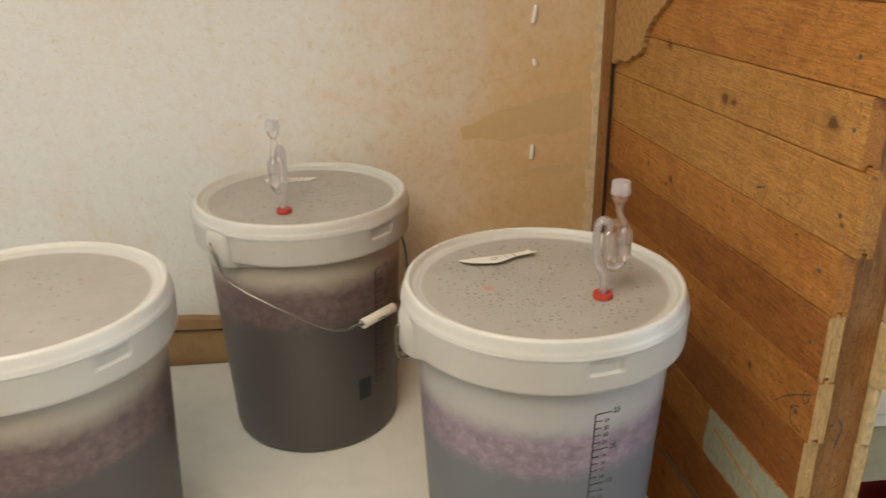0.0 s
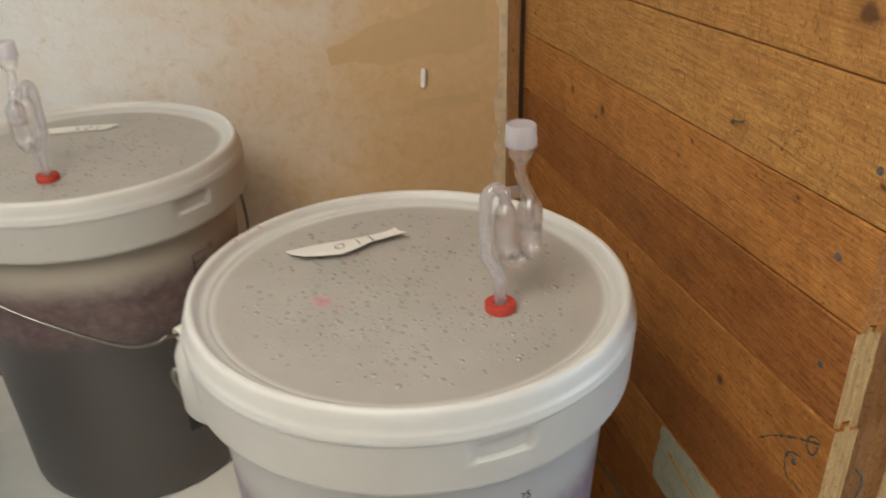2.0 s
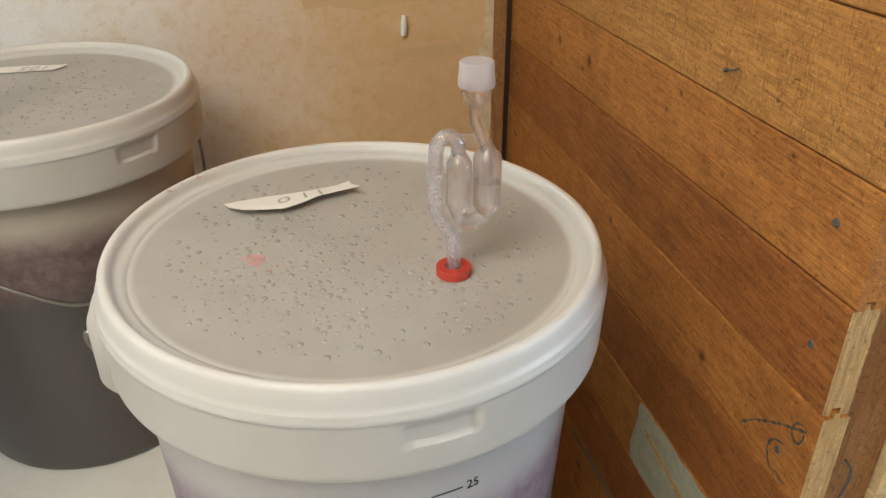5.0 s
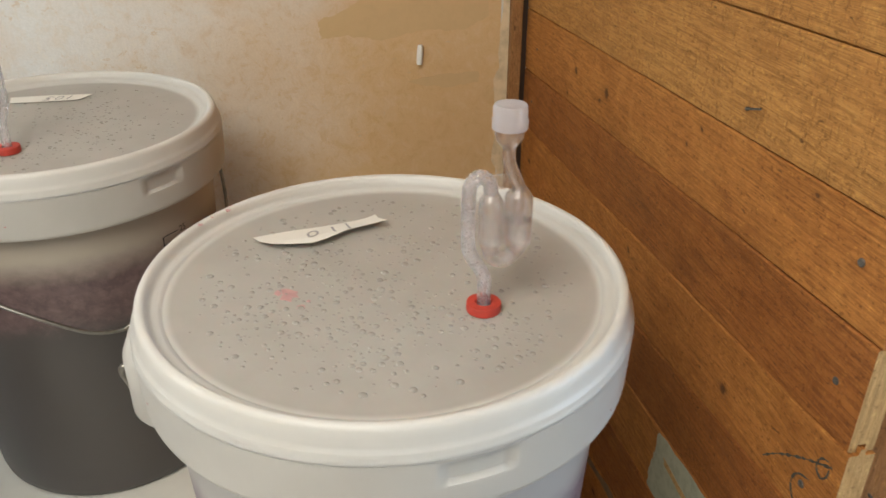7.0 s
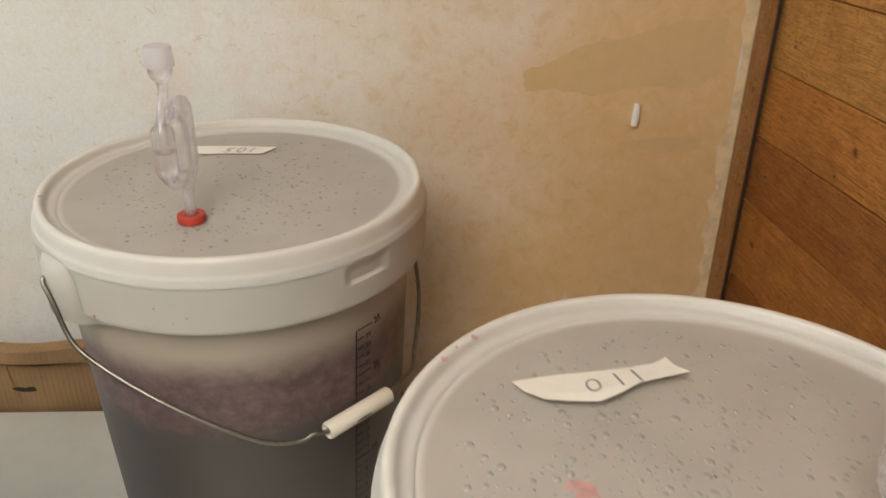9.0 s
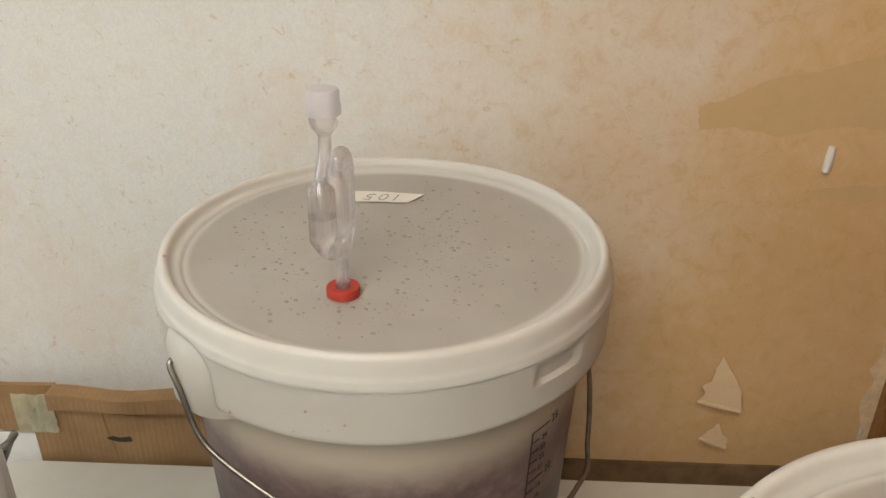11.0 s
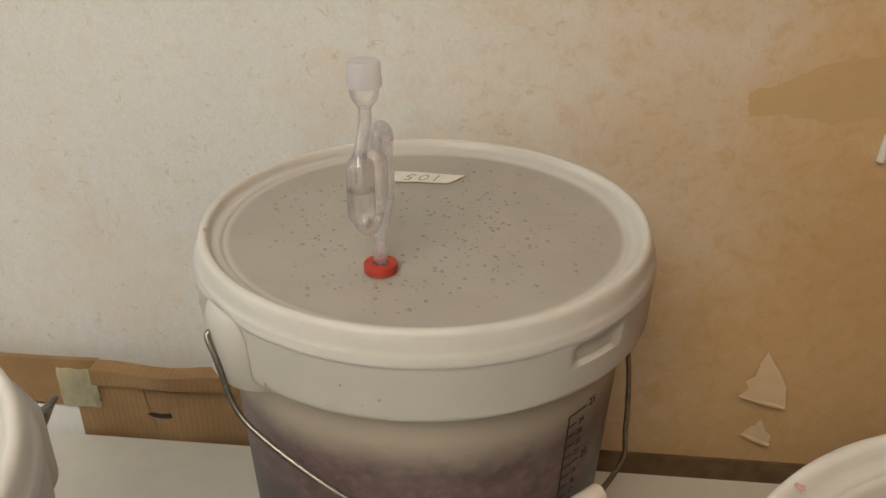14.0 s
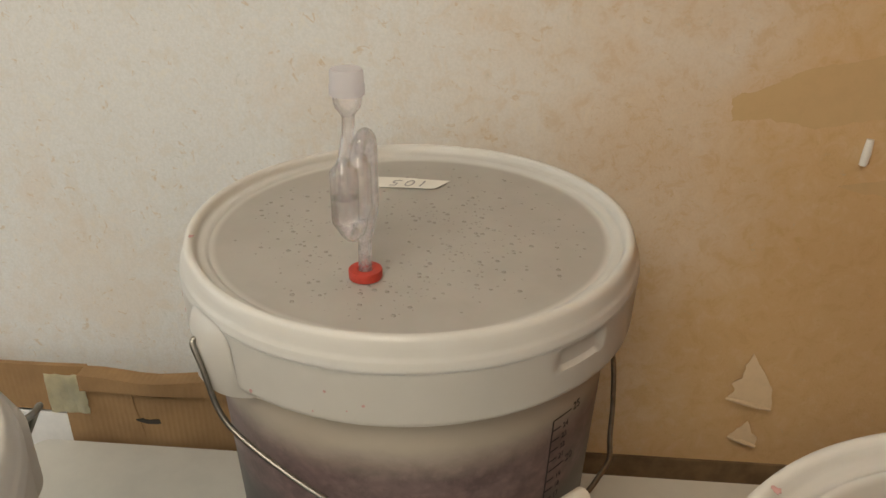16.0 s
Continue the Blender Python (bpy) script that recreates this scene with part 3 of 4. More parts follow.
def partition_details():
    rng = random.Random(7)
    # flaked green paint, torn fibreboard at the top of the corner
    side_sheet("paint_patch", [(1.0915, 0.911), (1.0965, 0.868), (1.101, 0.8215), (0.99, 0.829), (0.84, 0.837), (0.84, 0.9265), (0.95, 0.9195)], WOOD - 0.0002, 0.0005, M["green"], partition_wall, rng, 0.0025, 7, "flaked pale green paint")
    # dark grimy strip stands in for the shaded crack between two boards
    side_sheet("paint_patch", [(1.30, 0.704), (1.28, 0.693), (1.0, 0.722), (0.9, 0.733), (0.9, 0.741), (1.1, 0.727)], WOOD - 0.0002, 0.0005, M["base"], partition_wall, rng, 0.003, 8, "dark dirty strip drawn over the shaded crack along a seam")
    side_sheet("bare_streak", [(1.07, 0.888), (1.066, 0.880), (0.95, 0.872), (0.88, 0.865), (0.88, 0.870), (0.97, 0.882)], WOOD - 0.0007, 0.0003, M["end"], partition_wall, rng, 0.002, 6)
    side_sheet("fibreboard_scrap", [(1.694, TOP), (1.694, 1.384), (1.656, 1.394), (1.600, 1.404), (1.525, 1.432), (1.508, 1.470), (1.49, 1.492), (1.405, 1.535), (1.36, 1.60), (1.33, TOP)], WOOD - 0.0005, 0.011, M["fibre"], partition_wall, rng, 0.004, 9, "torn brown fibreboard with a ragged edge")
    for y, z, r in ((0.84, 1.338, .0042), (0.862, 1.259, .0042), (0.854, 1.163, .0042), (0.869, 0.97, .004), (0.859, 1.055, .0045), (0.842, 1.44, .004), (0.855, 1.52, .004), (0.86, 0.885, .004), (1.645, 1.21, .003), (1.66, 1.12, .003), (1.65, 1.30, .003)):
        bm = bmesh.new()
        bmesh.ops.create_cone(bm, cap_ends=True, segments=10, radius1=r * 0.85, radius2=r * 0.7, depth=0.0016)
        bmesh.ops.transform(bm, matrix=pose(WOOD - 0.0002, y, z, 0, -90, 0), verts=bm.verts)
        part("nail_head", bm, M["nail"], partition_wall)
    bm = bmesh.new()
    tube_into(bm, [(WOOD + 0.004, 1.0330, 1.3140), (WOOD - 0.003, 1.0330, 1.3140), (WOOD - 0.005, 1.0302, 1.3149), (WOOD - 0.008, 1.0050, 1.3230)], [0.0010, 0.0019, 0.0010, 0.0009], 8, True)
    part("bent_nail", bm, M["nail"], partition_wall)
    bm = bmesh.new()
    tube_into(bm, [(0.622, 0.848, 1.047), (0.622, 0.838, 1.046), (0.6212, 0.834, 1.040), (0.6165, 0.836, 1.008)], 0.0011, 8, True)
    part("bent_nail", bm, M["nail"], partition_wall)
    bm = bmesh.new()
    tube_into(bm, smooth_path([(0.6190, 0.847, 1.438), (0.6165, 0.842, 1.437), (0.6125, 0.840, 1.428), (0.6130, 0.840, 1.415), (0.6190, 0.842, 1.406)], 4), 0.0017, 8, True)
    part("bent_nail", bm, M["nail"], partition_wall)
    # crayon strokes
    def stroke(pts, r):
        bm = bmesh.new()
        path = smooth_path([(WOOD, y, z) for y, z in pts], 7)
        tube_into(bm, path, [r * rng.choice((0.30, 0.6, 0.8, 1.0)) for _ in path], 6, True)
        for v in bm.verts:
            v.co.x = WOOD + (v.co.x - WOOD) * 0.15 - 0.0001
        part("crayon_stroke", bm, M["pencil"], partition_wall)
    stroke([(0.912, 1.038), (0.895, 1.055), (0.878, 1.068), (0.862, 1.079), (0.847, 1.088), (0.833, 1.096)], 0.0017)
    stroke([(0.838, 1.098), (0.846, 1.094), (0.849, 1.084), (0.842, 1.078), (0.836, 1.084), (0.835, 1.092)], 0.0016)
    stroke([(0.852, 1.066), (0.866, 1.060), (0.871, 1.048), (0.866, 1.036), (0.860, 1.032)], 0.0016)
    stroke([(0.856, 1.036), (0.848, 1.034), (0.842, 1.034)], 0.0016)


partition_details()


def wall_scraps():
    rng = random.Random(11)
    y = BACK - 0.0008
    for outline in ([(0.235, 1.223), (0.2335, 1.253), (0.276, 1.267), (0.308, 1.287), (0.365, 1.297), (0.43, 1.318), (0.50, 1.325), (0.505, 1.25), (0.46, 1.228), (0.40, 1.232), (0.33, 1.219), (0.28, 1.227)],
                    [(0.37, 1.148), (0.42, 1.158), (0.49, 1.160), (0.49, 1.142), (0.43, 1.136)]):
        part("torn_patch", sheet(outline, y, 0.0003, rng, 0.002, 7), M["backing"], wall_back, "bare tan layer where paper is torn off")
    # ragged filler along the batten
    outline = [(0.537, 2.0), (0.537, 0.75)] + [(0.521 + rng.uniform(-0.007, 0.008), 0.75 + 1.25 * k / 60) for k in range(61)]
    part("filler_edge", sheet(outline, y, 0.0012, rng, 0.001, 1), M["filler"], wall_back, "crumbling pale filler edge")
    # rolled and curled scraps
    for x, z, h, lean in ((0.388, 1.488, 0.036, 8), (0.391, 1.390, 0.014, -12), (0.3905, 1.194, 0.031, 3)):
        bm = bmesh.new()
        tube_into(bm, [(0, 0, -h / 2), (0, -0.001, 0), (0, 0, h / 2)], [0.0045, 0.0052, 0.004], 12, True)
        ob = part("paper_curl", bm, M["paper"], wall_back, "curled white scrap of wallpaper", True)
        ob.matrix_local = pose(x, BACK - 0.006, z, 0, lean, 0)
    for pts, cz in (([(0.288, 0.847), (0.298, 0.858), (0.293, 0.870), (0.306, 0.878), (0.308, 0.896), (0.316, 0.912), (0.331, 0.889), (0.347, 0.863), (0.348, 0.833), (0.315, 0.840)], 0.835),
                    ([(0.301, 0.784), (0.312, 0.795), (0.324, 0.808), (0.331, 0.790), (0.341, 0.785), (0.339, 0.769), (0.319, 0.774)], 0.768)):
        bm = sheet(pts, BACK - 0.001, 0.0006, rng, 0.0012, 3, lambda x, z, c=cz: 0.010 + 0.014 * math.sin(max(0.0, 1 - (z - c) / 0.08) * 1.5) - 0.008)
        flap = part("torn_flap", bm, M["torn"], wall_back, "torn flap of wallpaper hanging off")
        left, right = pts[0], pts[-2]
        bm = bmesh.new()
        roll = [(left[0] + (right[0] - left[0]) * k / 8, BACK - 0.0165, left[1] + (right[1] - left[1]) * k / 8 - 0.001 + rng.uniform(-0.0006, 0.0006)) for k in range(9)]
        tube_into(bm, roll, [0.0012 + 0.0026 * math.sin(0.3 + 2.3 * k / 8) for k in range(9)], 10, True)
        part("rolled_edge", bm, M["torn"], flap, "", True)


wall_scraps()


# ---- table and what stands behind it ----
TABLE = 0.75


def table():
    top = bmesh.new()
    x0, x1, y0, y1, r = -0.665, 0.47, 0.45, 1.642, 0.03
    pts = []
    for cx, cy, a0 in ((x1 - r, y1 - r, 0), (x0 + r, y1 - r, 90), (x0 + r, y0 + r, 180), (x1 - r, y0 + r, 270)):
        pts += [(cx + r * math.cos(radians(a0 + 15 * k)), cy + r * math.sin(radians(a0 + 15 * k))) for k in range(7)]
    f = top.faces.new([top.verts.new((x, y, TABLE)) for x, y in pts])
    got = bmesh.ops.extrude_face_region(top, geom=[f])
    for v in got["geom"]:
        if isinstance(v, bmesh.types.BMVert):
            v.co.z -= 0.028
    rim = [e for e in top.edges if abs(e.verts[0].co.z - e.verts[1].co.z) < 1e-6]
    bmesh.ops.bevel(top, geom=rim, offset=0.003, segments=2, affect="EDGES")
    base = empty("table", "white laminate table with rounded corners and buckets on it", "table")
    base.location = (-0.1, 1.05, 0)
    bmesh.ops.translate(top, vec=(0.1, -1.05, 0), verts=top.verts)
    part("tabletop", top, M["laminate"], base)
    for x in (x0 + 0.06, x1 - 0.06):
        for y in (y0 + 0.06, y1 - 0.06):
            bm = bmesh.new()
            tube_into(bm, [(x + 0.1, y - 1.05, 0.0), (x + 0.1, y - 1.05, TABLE - 0.028)], [0.016, 0.019], 16, True)
            part("leg", bm, M["laminate"], base)


table()


def flat_box():
    """A folded carton that leans on the wall behind the table."""
    base = empty("cardboard_box", "flattened brown cardboard carton with yellowed tape behind the table", "box")
    base.location = (-0.6, 1.66, 0)
    def piece(name, x0, x1, y0, y1, z0, z1, bev, wave=0.0, mat="card", label=""):
        bm = box(x0, x1, y0, y1, z0, z1)
        cuts = [e for e in bm.edges if abs(e.verts[0].co.x - e.verts[1].co.x) > 0.05]
        bmesh.ops.subdivide_edges(bm, edges=cuts, cuts=14)
        for v in bm.verts:
            v.co.z += wave * math.sin(v.co.x * 31 + 1) * (v.co.z > (z0 + z1) / 2)
            v.co.y += wave * math.sin(v.co.x * 43)
        bmesh.ops.translate(bm, vec=-base.location, verts=bm.verts)
        return part(name, bm, M[mat], base, label)
    piece("front_panel", -0.612, -0.18, 1.648, 1.656, 0.40, 0.8300, 0, 0.0022)
    piece("inner_panel", -0.60, -0.18, 1.6575, 1.6592, 0.42, 0.85, 0, 0.0)
    piece("top_flap", -0.578, -0.18, 1.633, 1.658, 0.8415, 0.864, 0, 0.0024)
    piece("side_flap", -1.05, -0.58, 1.660, 1.667, 0.785, 0.862, 0, 0.001)
    bm = bmesh.new()
    rng = random.Random(3)
    n = 9
    grid = [[bm.verts.new((-0.632 + 0.055 * i / n + rng.uniform(-.001, .001), 1.6445 - 0.0011 * math.sin(i * 1.7 + j * 0.6) + rng.uniform(-.0005, .0005) - 0.0, 0.795 + 0.064 * j / n + rng.uniform(-.0012, .0012))) for i in range(n + 1)] for j in range(n + 1)]
    for j in range(n):
        for i in range(n):
            bm.faces.new((grid[j][i], grid[j][i + 1], grid[j + 1][i + 1], grid[j + 1][i]))
    bmesh.ops.solidify(bm, geom=bm.faces, thickness=0.0006)
    bmesh.ops.translate(bm, vec=-base.location, verts=bm.verts)
    part("tape", bm, M["tape"], base, "crumpled yellowed adhesive tape")
    bm = sheet([(-0.513, 0.789), (-0.505, 0.792), (-0.495, 0.7895), (-0.480, 0.791), (-0.479, 0.7845), (-0.492, 0.783), (-0.506, 0.7845)], 1.6462, 0.0012, rng, 0.0006, 2)
    bmesh.ops.translate(bm, vec=-base.location, verts=bm.verts)
    part("torn_slit", bm, M["dark"], base, "dark torn slit")
    bm = bmesh.new()
    tube_into(bm, [(-0.515, 1.648, 0.835), (-0.513, 1.6475, 0.81), (-0.508, 1.648, 0.78), (-0.5, 1.6485, 0.72)], 0.0013, 6, True)
    bmesh.ops.translate(bm, vec=-base.location, verts=bm.verts)
    part("crease", bm, M["card"], base)
    thing("foam_board", box(-1.02, -0.60, 1.6565, 1.6597, 0.0, 0.783, 0.0008), M["foam"], "white board standing behind the table", "board")


flat_box()


# ---- buckets ----
H_LID, H_CREST = 0.4545, 0.4665


def ease(v, a, b):
    u = min(1.0, max(0.0, (v - a) / (b - a)))
    return u * u * (3 - 2 * u)


def notch(r, z, a):
    """Flare of the collar, and the shallow finger notch with soft ends above the scale."""
    d = (a + math.pi) % (2 * math.pi) - math.pi
    if r > 0.1893:
        r += 0.0028 * min(1.0, max(0.0, (0.462 - z) / 0.018))
        r -= 0.0036 * (1 - ease(abs(d), radians(6.6), radians(7.6))) * ease(z, 0.4195, 0.4215) * (1 - ease(z, 0.4350, 0.4385))
    return r


def arc_block(bm, r0, r1, z0, z1, mid, half, steps=14, taper=0.0):
    """A block that follows the bucket's round; taper thins it towards the top and the two ends."""
    rows = []
    for i in range(steps + 1):
        u = 2 * i / steps - 1
        a = mid + half * u
        out = r0 + (r1 - r0) * (1 - abs(u) ** 2.6)
        ring = [(r0, z0), (out - 0.0012, z0), (out, z0 + 0.0018), (out, z0 + (z1 - z0) * 0.68), (r0 + (out - r0) * (1 - taper * 0.35), z0 + (z1 - z0) * 0.88), (r0 + (out - r0) * (1 - taper), z1), (r0, z1)]
        m = len(ring)
        rows.append([bm.verts.new((r * math.cos(a), r * math.sin(a), z)) for r, z in ring])
    for a, b in zip(rows, rows[1:]):
        for j in range(m):
            bm.faces.new((a[j], a[(j + 1) % m], b[(j + 1) % m], b[j]))
    bm.faces.new(rows[0])
    bm.faces.new(rows[-1])


M["filled"] = filled_material("bucket_wall_with_must", (0.42, 0.368, 0.30), (0.165, 0.112, 0.108), (0.080, 0.071, 0.066), 0.335, 0.270)


def splat(bm, x, y, z, r, rng):
    """A thin, uneven blot."""
    pts = [(x + r * rng.uniform(0.45, 1.1) * math.cos(a), y + r * rng.uniform(0.4, 1.0) * math.sin(a)) for a in (2 * math.pi * k / 14 for k in range(14))]
    f = bm.faces.new([bm.verts.new((px, py, z)) for px, py in pts])
    got = bmesh.ops.extrude_face_region(bm, geom=[f])
    for v in got["geom"]:
        if isinstance(v, bmesh.types.BMVert):
            v.co.z += 0.0003


def drops(rng, count, clusters, size=1.0):
    """Condensed drops on the lid, in loose clusters; kept clear of the grommet."""
    verts, faces = [], []
    placed = []
    for _ in range(count * 6):
        if len(placed) >= count:
            break
        if rng.random() < 0.5:
            cx, cy, s = clusters[rng.randrange(len(clusters))]
            x, y = rng.gauss(cx, s), rng.gauss(cy, s)
        else:
            a, d = rng.uniform(0, 2 * math.pi), 0.15 * math.sqrt(rng.random())
            x, y = d * math.cos(a), d * math.sin(a)
        r = size * (0.0009 + 0.0026 * rng.random() ** 2.2)
        if math.hypot(x, y) > 0.156 or any(math.hypot(x - p, y - q) < r + s + 0.0005 for p, q, s in placed):
            continue
        placed.append((x, y, r))
    for x, y, r in placed:
        base = len(verts)
        for rr, h in ((1.0, 0.0), (0.84, 0.13), (0.45, 0.21)):
            verts += [(x + r * rr * math.cos(a), y + r * rr * math.sin(a) * 0.9, H_LID + 0.0003 + r * h) for a in (2 * math.pi * j / 10 for j in range(10))]
        verts.append((x, y, H_LID + 0.0003 + r * 0.23))
        for k in range(2):
            for j in range(10):
                i = (j + 1) % 10
                faces.append((base + 10 * k + j, base + 10 * k + i, base + 10 * k + 10 + i, base + 10 * k + 10 + j))
        for j in range(10):
            faces.append((base + 20 + j, base + 20 + (j + 1) % 10, base + 30))
    me = bpy.data.meshes.new("condensation")
    me.from_pydata(verts, [], faces)
    me.shade_smooth()
    return me


M["drop"] = plastic_material("lid_drops", (0.372, 0.350, 0.314), 0.26, 0.0)


def bucket(label):
    b = empty("bucket", label, "bucket", "fermenting buckets")
    bm = bmesh.new()
    prof = [(0.0, 0.004), (0.12, 0.003), (0.148, 0.0), (0.153, 0.002), (0.157, 0.008), (0.159, 0.018)]
    prof += [(0.159 + 0.0185 * k / 14, 0.018 + 0.385 * k / 14) for k in range(1, 15)]
    revolve_into(bm, prof[1:], 128)
    part("body", bm, M["filled"], b, "milky wall showing dark fruit must with purple pulp on top", True)
    bm = bmesh.new()
    zs = [(0.1775, 0.404), (0.180, 0.3965), (0.1900, 0.3950), (0.1914, 0.3962), (0.1919, 0.3990)]
    zs += [(0.1919 + 0.0013 * k / 14, 0.3990 + 0.0404 * k / 14) for k in range(1, 15)]
    zs += [(0.1931, 0.44055), (0.190, 0.4406), (0.1779, 0.4406), (0.1775, 0.404)]
    revolve_into(bm, zs, 288, notch)
    part("collar", bm, M["collar"], b, "white reinforcing collar", True)
    for mid in (math.pi / 2, -math.pi / 2):
        bm = bmesh.new()
        arc_block(bm, 0.1845, 0.2032, 0.386, 0.4515, mid, radians(13), 32, 0.85)
        lug = part("handle_lug", bm, M["collar"], b, "moulded lug for the handle", True)
        bm = bmesh.new()
        arc_block(bm, 0.1780, 0.1915, 0.386, 0.3985, mid, radians(20), 20, 0.05)
        part("flange", bm, M["collar"], lug)
    bm = bmesh.new()
    zs = [(0.190, 0.44075), (0.1932, 0.4408), (0.1934, 0.4416), (0.1933, 0.4428), (0.1930, 0.4446), (0.1926, 0.4462), (0.1928, 0.4480), (0.1925, 0.4496), (0.1917, 0.4510), (0.1912, 0.4535), (0.1909, 0.4575), (0.1903, 0.4625), (0.1890, 0.4652), (0.1868, 0.4666), (0.1846, 0.4664), (0.1830, 0.4652),
          (0.1820, 0.4630), (0.1812, 0.4608), (0.1800, 0.4592), (0.1782, 0.4584), (0.1762, 0.4580), (0.1745, 0.4576), (0.1732, 0.4569), (0.1720, 0.4560), (0.1706, 0.4552), (0.1690, 0.4548), (0.1676, 0.4547), (0.1676, 0.4500), (0.1720, 0.4460), (0.1790, 0.4410), (0.190, 0.4408)]
    revolve_into(bm, zs, 288, notch)
    lid = part("lid_rim", bm, M["rim"], b, "snap-on rim of the lid", True)
    bm = bmesh.new()
    revolve_into(bm, [(0.1726, 0.4559), (0.1706, 0.45530), (0.1690, 0.45500), (0.1676, 0.45488), (0.1640, 0.4546), (0.160, H_LID), (0.08, H_LID), (0.001, H_LID)], 128)
    part("lid_panel", bm, M["lid"], b, "flat grey misted lid panel", True)
    return b


def handle(b, shape):
    """Wire bail that hangs against the bucket; shape: (turn from the scale in degrees, radius, height)."""
    pts = smooth_path([(r * math.cos(radians(a)), r * math.sin(radians(a)), z) for a, r, z in shape], 6)
    bm = bmesh.new()
    tube_into(bm, pts, 0.0023, 10, True)
    return part("handle", bm, M["wire"], b, "bent galvanised wire handle", True)


def grip(h, p, q):
    bm = bmesh.new()
    p, q = Vector(p), Vector(q)
    tube_into(bm, [p, p.lerp(q, 0.02), p.lerp(q, 0.98), q], [0.0078, 0.0088, 0.0088, 0.0078], 20)
    tube_into(bm, [p, p.lerp(q, 0.1), p.lerp(q, 0.9), q], [0.0078, 0.0058, 0.0058, 0.0078], 20)
    part("grip", bm, M["grip"], h, "cream plastic tube grip", True)


def scale(b, lowest=4):
    """Printed litre scale with its numbers, on the bucket's wall."""
    def at(a, z, out=0.0004):
        r = 0.159 + 0.0185 * (z - 0.018) / 0.385 + out
        return Matrix.Rotation(a, 4, "Z") @ pose(r, 0, z, 90 - 2.7, 0, 90)
    def bar(name, a0, a1, z0, z1):
        bm = bmesh.new()
        rows = []
        for i in range(7):
            a = a0 + (a1 - a0) * i / 6
            col = []
            for z, out in ((z0, 0.0002), (z1, 0.0002), (z1, 0.0005), (z0, 0.0005)):
                r = 0.159 + 0.0185 * (z - 0.018) / 0.385 + out
                col.append(bm.verts.new((r * math.cos(a), r * math.sin(a), z)))
            rows.append(col)
        for p, q in zip(rows, rows[1:]):
            for j in range(4):
                bm.faces.new((p[j], p[(j + 1) % 4], q[(j + 1) % 4], q[j]))
        bm.faces.new(rows[0])
        bm.faces.new(rows[-1])
        part(name, bm, M["ink"], b)
    top = 0.352
    step = 0.0110
    foot = top - step * (25 - lowest)
    n = 12
    for k in range(n):
        bar("scale_line", radians(-0.35), radians(0.1), foot + (top - foot) * k / n, foot + (top - foot) * (k + 1) / n)
    for litre in range(lowest, 26):
        z = top - step * (25 - litre)
        five = litre % 5 == 0
        bar("scale_tick", radians(0.1), radians(7.2 if five else 3.2), z - 0.0005, z + 0.0005)
        lettering(str(litre), 0.0105 if five else 0.0072, M["ink"], b, at(radians(9.8 if five else 5.4), z + (0.0 if five else -0.001)), "scale_number")


def printed_block(b):
    a0, a1 = radians(-14.5), radians(-5.0)
    bm = bmesh.new()
    rows = []
    for i in range(9):
        a = a0 + (a1 - a0) * i / 8
        rows.append([bm.verts.new(((r + out) * math.cos(a), (r + out) * math.sin(a), z)) for r, z, out in ((0.1630, 0.098, 0.0003), (0.1652, 0.142, 0.0003), (0.1652, 0.142, 0.0008), (0.1630, 0.098, 0.0008))])
    for p, q in zip(rows, rows[1:]):
        for j in range(4):
            bm.faces.new((p[j], p[(j + 1) % 4], q[(j + 1) % 4], q[j]))
    bm.faces.new(rows[0])
    bm.faces.new(rows[-1])
    part("printed_block", bm, M["ink"], b, "black printed square")


A, B, C = (0.250, 0.990), (-0.100, 1.427), (-0.452, 1.029)
TURN_A, TURN_B, TURN_C = 280.0, 316.0, 320.0
HANG = [(-92, 0.198, 0.424), (-92, 0.2055, 0.422), (-89, 0.2052, 0.405), (-84, 0.204, 0.370), (-76, 0.199, 0.350), (-60, 0.196, 0.325), (-45, 0.195, 0.298), (-33, 0.196, 0.276), (-24, 0.197, 0.270), (-20, 0.1975, 0.274), (-16.5, 0.198, 0.272),
        (-5, 0.202, 0.274), (6.5, 0.198, 0.2775), (12, 0.198, 0.281), (20, 0.197, 0.281), (27, 0.191, 0.288), (36, 0.1885, 0.304), (48, 0.188, 0.330), (66, 0.192, 0.362), (80, 0.199, 0.392), (88, 0.203, 0.408), (91, 0.204, 0.418), (91, 0.1995, 0.420)]
REST = [(-91, 0.1995, 0.420), (-91, 0.206, 0.418), (-94, 0.206, 0.400), (-104, 0.202, 0.350), (-120, 0.199, 0.315), (-150, 0.197, 0.280), (-180, 0.200, 0.268), (-210, 0.197, 0.280), (-240, 0.199, 0.315), (-256, 0.202, 0.350), (-265, 0.207, 0.398), (-267, 0.215, 0.4195), (-268, 0.216, 0.4235), (-269, 0.210, 0.4225), (-269, 0.1995, 0.420)]


